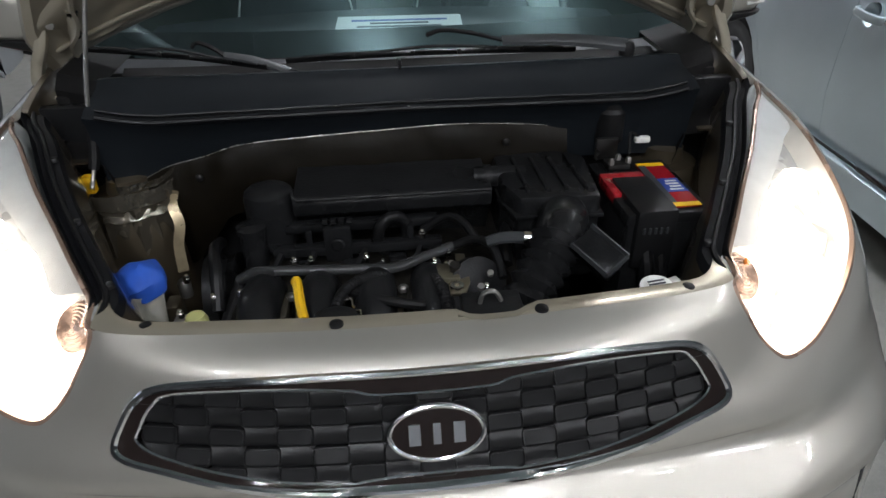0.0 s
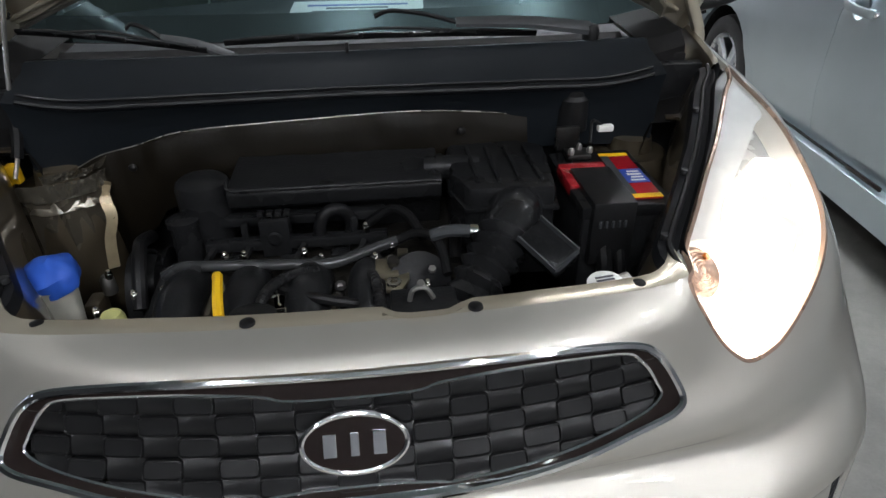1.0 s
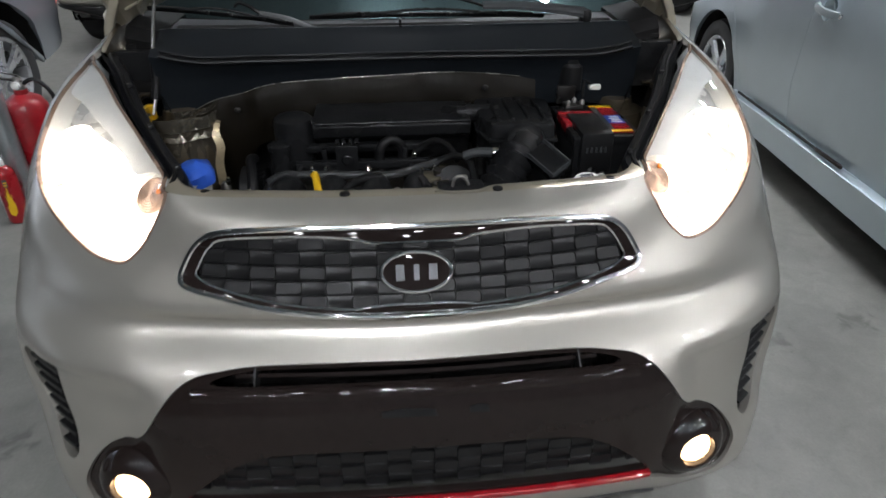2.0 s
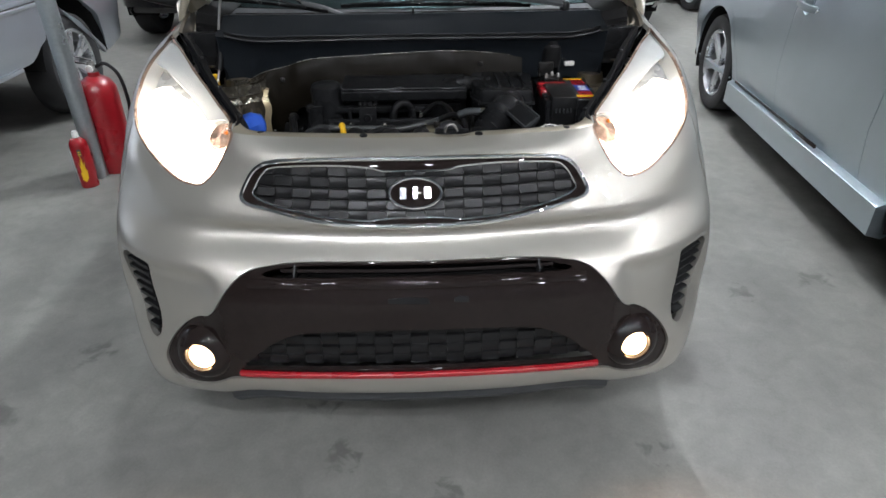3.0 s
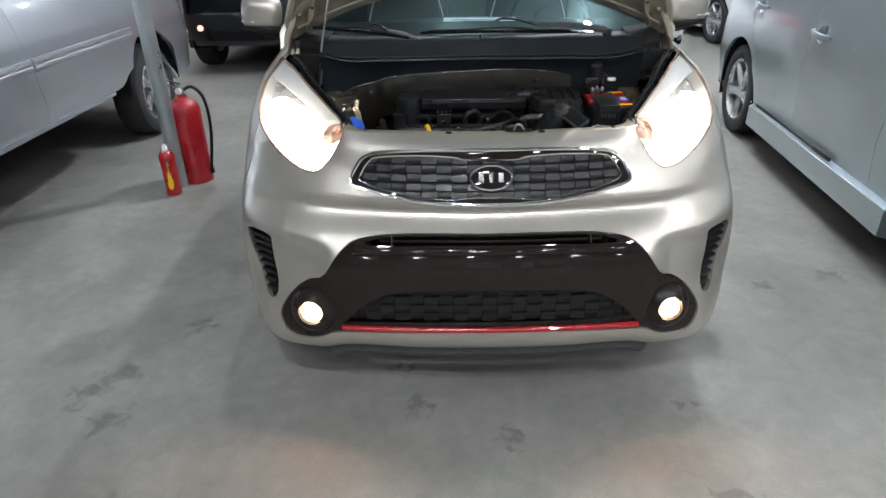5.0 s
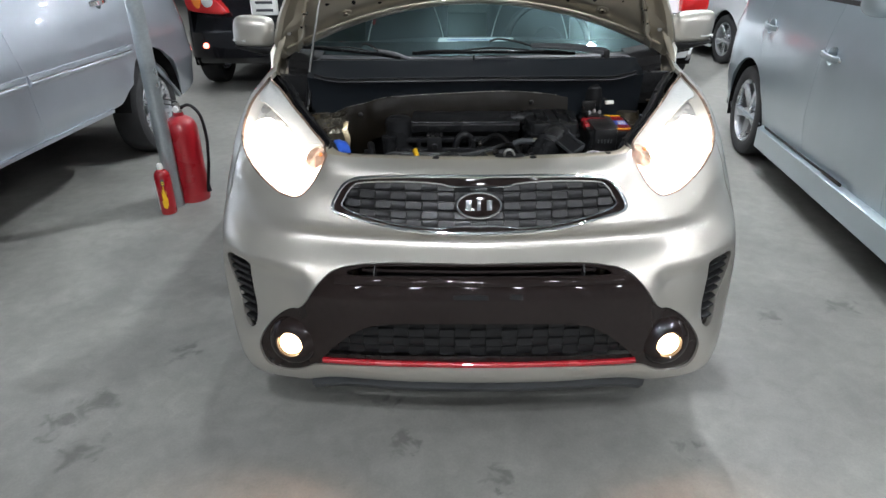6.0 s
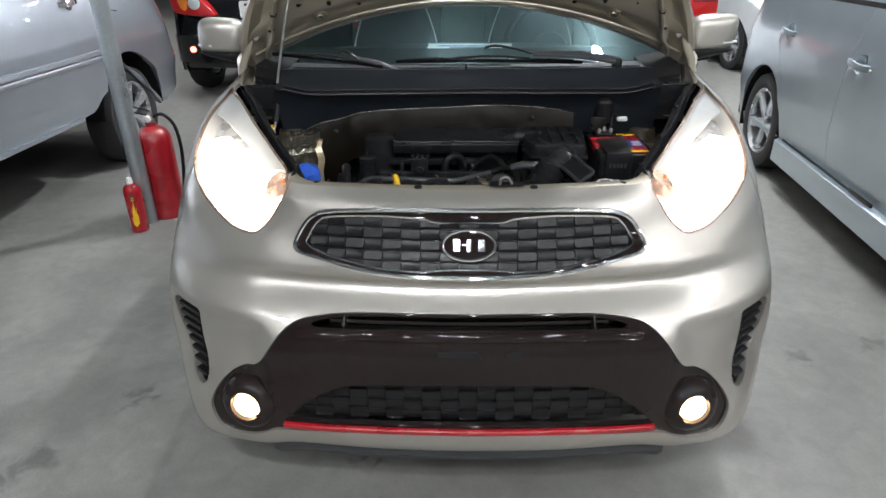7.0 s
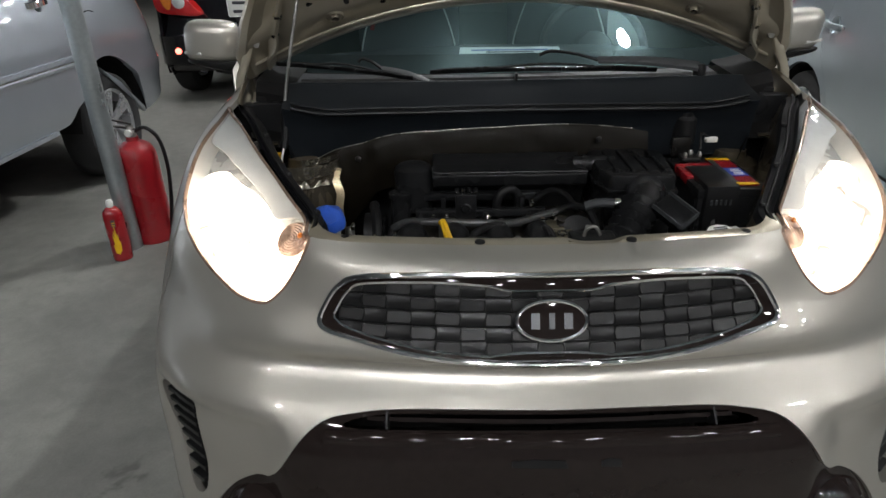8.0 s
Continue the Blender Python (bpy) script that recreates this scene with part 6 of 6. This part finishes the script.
# silver people carrier on the other side
LC = pose(-3.235, 3.17, 0, 0, 0, 0)
mpv, mpv_wide = parked_car("people_carrier", "silver people carrier parked with its tail away from the camera", LC, SILVER, wb=3.1, ro=.94, fo=.85, hw=.895, sill=.435, belt=1.45, roof=1.86, r=.338, d1=1.43, d2=2.5, shape="mpv", spokes=6, twin=True, gap=.10, bulge=.058)
for side in (1,):
    for y0, y1 in ((-2.4, -1.455), (-1.435, -.26)):
        line = [(side * (mpv_wide(y, .80) + .004), y, .80) for y in np.linspace(y0, y1, 16)]
        mould = part("door_moulding", sweep(line, [(-.004, -.032), (.008, -.030), (.013, -.012), (.008, -.004), (.008, .004), (.013, .012), (.008, .030), (-.004, .032)], up=(0, 0, 1)), SILVER, mpv, "grooved silver door moulding")
        part("moulding_shine", sweep([(side * (mpv_wide(y, .80) + .012), y, .80) for y in np.linspace(y0 + .02, y1 - .01, 12)], [(-.002, -.004), (.003, -.004), (.003, .004), (-.002, .004)], up=(0, 0, 1)), CHROME, mould)

flap = [(mpv_wide(y, z) + .0015, y, z) for y, z in ((-.02 + .03 * k, 1.035 + .010 * math.sin(k * .8)) for k in range(5))]
part("flap_notch", sweep(flap, circle(.003, 6)), DARK, mpv, "dark finger notch of the fuel flap")

# black off-roader, tail to the camera


def tail_car(name, label, x, y, paint, shape, lamp_sign, roofz, **kw):
    m = pose(x, y, 0, 0, 0, 180)
    body, wide_at = parked_car(name, label, m, paint, shape=shape, roof=roofz, **kw)
    return body, wide_at


suv, suv_wide = tail_car("off_roader", "glossy black off-roader seen from behind", -2.05, 5.95, BLACK_PAINT, "suv", -1, 1.75, hw=.95, ro=.62, sill=.4, belt=1.15, r=.38, wb=2.6, spokes=6)
hatch, hatch_wide = tail_car("white_hatchback", "white hatchback seen from behind", 1.72, 6.0, WHITE_PAINT, "suv", 1, 1.55, hw=.86, ro=.62, sill=.3, belt=1.02, r=.30, wb=2.5, spokes=5)
parked_car("white_car", "pale silver car parked further down the hall", pose(4.02, 9.5, 0, 0, 0, 4), WHITE_PAINT, hw=.86, fo=.58, r=.30, belt=.98, roof=1.5, sill=.26, spokes=5, shape="suv")


def tail_lamp(body, x, y, z, w, h, deep, flip):
    """A tail lamp on a body that was turned round: red shell, amber and clear sections."""
    turn = pose(x, y + .03, z, 90, 0, 0) @ Matrix.Diagonal((-flip, 1, 1, 1))
    wide = w > .3
    if wide:
        shell = rounded([(-.60 * w, -.48 * h), (-.34 * w, .02 * h), (-.10 * w, .46 * h), (.20 * w, .52 * h), (.46 * w, .48 * h), (.53 * w, .10 * h), (.47 * w, -.32 * h), (.10 * w, -.45 * h)], 4)
    else:
        shell = rounded([(-.50 * w, .50 * h), (.46 * w, .50 * h), (.52 * w, .10 * h), (.50 * w, -.46 * h), (0, -.50 * h), (-.50 * w, -.48 * h), (-.52 * w, 0)], 4)
    lamp = part("tail_lamp", prism(shell, 0, deep, .02, turn), RED_LENS, body, "red tail lamp with amber and clear sections" if wide else "dark red upright tail lamp")
    if wide:
        part("amber_section", prism(rounded([(.10 * w, .44 * h), (.30 * w, .42 * h), (.32 * w, .0), (.22 * w, -.26 * h), (.12 * w, -.24 * h), (.06 * w, .1 * h)], 4), -.006, .01, .003, turn), AMBER_LENS, lamp, "amber turn section")
        part("clear_section", lathe([(.060, 0), (.058, .006), (.046, .011), (.024, .014), (0, .015)], 24, turn @ pose(-.10 * w, -.04 * h, 0, 180, 0, 0)), BEZEL, lamp, "round clear reversing lens")
    else:
        part("lamp_divider", box(-.46 * w, .46 * w, -.01, .0, -.006, .004, .002, m=turn), DARK, lamp)
    return lamp


tail_lamp(suv, .64, .64, .95, .38, .28, .25, -1)
tail_lamp(suv, -.64, .64, .95, .38, .28, .25, 1)
tail_lamp(hatch, -.70, .62, .92, .26, .30, .25, 1)
tail_lamp(hatch, .70, .62, .92, .26, .30, .25, -1)
for x in (.68, -.68):
    part("bumper_reflector", lathe([(.03, 0), (.028, .012), (0, .016)], 18, pose(x, .685, .50, -90, 0, 0)), REFLECTOR_GLOW, suv, "small red bumper reflector with an added glow")
bump = part("rear_bumper", sweep(curve([(-.88, .30, .50), (-.88, .52, .50), (-.68, .65, .50), (0, .70, .50), (.68, .65, .50), (.88, .52, .50), (.88, .30, .50)], 6), [(-.03, -.13), (.02, -.12), (.035, 0), (.02, .12), (-.03, .13)], up=(0, 0, 1)), BLACK_PAINT, suv, "glossy black rear bumper")
plate = part("number_plate", box(-.14, .14, .685, .70, .80, .96, .02, 3), WHITE, suv, "white number plate with dark bars")
for k in range(2):
    part("plate_bar", box(-.09, .09, .699, .703, .835 + .075 * k, .862 + .075 * k, .004), INK, plate)

# ---- steel post and fire extinguishers ----
post = thing("steel_post", "round grey galvanised steel post standing on the floor", "post", pose(-1.80, 1.97, 0))
part("tube", lathe([(0, 0), (.044, 0), (.044, 5.36), (0, 5.36)], 32), GALV, post)

big = thing("fire_extinguisher", "tall red fire extinguisher with black hose beside the post", "fire extinguisher", pose(-1.735, 2.09, 0, 0, 0, 0))
part("cylinder", lathe([(0, .004), (.085, .004), (.094, .014), (.096, .05), (.096, .43), (.092, .47), (.075, .505), (.045, .525), (.03, .53), (.028, .55), (0, .55)], 40), RED_PAINT, big)
part("foot_ring", lathe([(.09, 0), (.097, 0), (.099, .03), (.097, .05), (.09, .05)], 36), RED_PAINT, big)
valve = part("valve", lathe([(.024, .54), (.024, .58), (.018, .59), (.018, .605), (0, .61)], 18), STEEL, big)
part("carry_handle", sweep(curve([(.02, 0, .585), (-.05, -.01, .60), (-.12, -.02, .615)], 5), [(-.010, -.002), (.010, -.002), (.010, .004), (-.010, .004)], up=(0, 0, 1)), DARK_STEEL, valve)
part("squeeze_lever", sweep(curve([(.01, 0, .61), (-.05, -.01, .63), (-.125, -.02, .645)], 5), [(-.009, -.002), (.009, -.002), (.009, .003), (-.009, .003)], up=(0, 0, 1)), DARK_STEEL, valve)
part("gauge", lathe([(.018, 0), (.018, .012), (.015, .014), (0, .014)], 18, pose(0, -.022, .572, 90, 0, 0)), WHITE, valve)
part("hose", tube([(.02, 0, .575), (.07, .01, .59), (.125, .01, .53), (.145, .0, .40), (.135, -.01, .25), (.115, -.01, .14), (.105, -.01, .09)], .0095, 10), RUBBER, big, "black rubber hose hanging in a bow")
part("nozzle", lathe([(.009, 0), (.012, .02), (.016, .05), (0, .05)], 14, pose(.106, -.01, .10, 180, 0, 0)), RUBBER, big)

can = thing("small_extinguisher", "small red aerosol extinguisher with flame picture", "fire extinguisher", pose(-1.795, 1.845, 0, 0, 0, 0))
part("can_body", lathe([(0, .003), (.043, .003), (.045, .010), (.045, .235), (.04, .255), (.026, .27), (.018, .275), (0, .275)], 32), RED_PAINT, can)
part("white_cap", lathe([(.016, .272), (.016, .30), (.011, .31), (0, .31)], 18), WHITE, can)


def can_at(a, z, lift=.0008):
    return Vector(((.045 + lift) * math.sin(a), -(.045 + lift) * math.cos(a), z))


FLAME = [(-.10, .05), (.25, .04), (.55, .06), (.62, .10), (.50, .12), (.55, .155), (.40, .13), (.38, .165), (.30, .20), (.26, .15), (.15, .17), (.12, .13), (-.02, .15), (.02, .10), (-.15, .09)]
part("flame_print", sheet(FLAME, [], can_at, .12, .03, 0, .0006), YELLOW, can, "yellow flame print", smooth=0)
part("print_block", sheet([(.15, .185), (.55, .185), (.55, .222), (.15, .222)], [], can_at, .1, .03, 0, .0006), INK, can, smooth=0)
for z in (.192, .204):
    part("print_bar", sheet([(.2, z), (.5, z), (.5, z + .006), (.2, z + .006)], [], can_at, .1, .03, 0, .0012), YELLOW, can, smooth=0)
part("side_print", sheet([(-1.0, .03), (-.72, .03), (-.72, .21), (-1.0, .21)], [], can_at, .1, .05, 0, .0006), WHITE, can, smooth=0)

# paper notice lying behind the windscreen
notice = thing("paper_notice", "white printed paper notice lying on the dashboard", "paper", pose(.015, .985, 1.082, 6, 0, -3))
part("sheet", box(-.15, .15, -.07, .07, 0, .0015), PAPER, notice)
for k, (w, z) in enumerate(((.115, .035), (.07, .012), (.10, -.012), (.05, -.035))):
    part("text_bar", box(-w, w, z - .006, z + .006, .0015, .002), INK if k else BLUE_INK, notice)

# ---- lamps that throw light forward from the hatchback ----
for side in (1, -1):
    for sx, sv, power, size, spread, down in ((FOG_S, FOG_V, 4.4, .02, 140, 12), (3.7, 8.5, 5.0, .06, 110, 4)):
        p = Vector(skin(side * sx, sv))
        lamp = bpy.data.lights.new("fog_beam" if sx == FOG_S else "head_beam", "SPOT")
        lamp.energy, lamp.spot_size, lamp.spot_blend, lamp.shadow_soft_size = power, radians(spread), .5 if sx == FOG_S else 1.0, size
        lamp.color = (1.0, .68, .45)
        ob = new("fog_beam" if sx == FOG_S else "head_beam", lamp)
        ob.matrix_basis = look(p + Vector((0, -.03, 0)), p + Vector((side * .15, -1, -math.tan(radians(down)))))
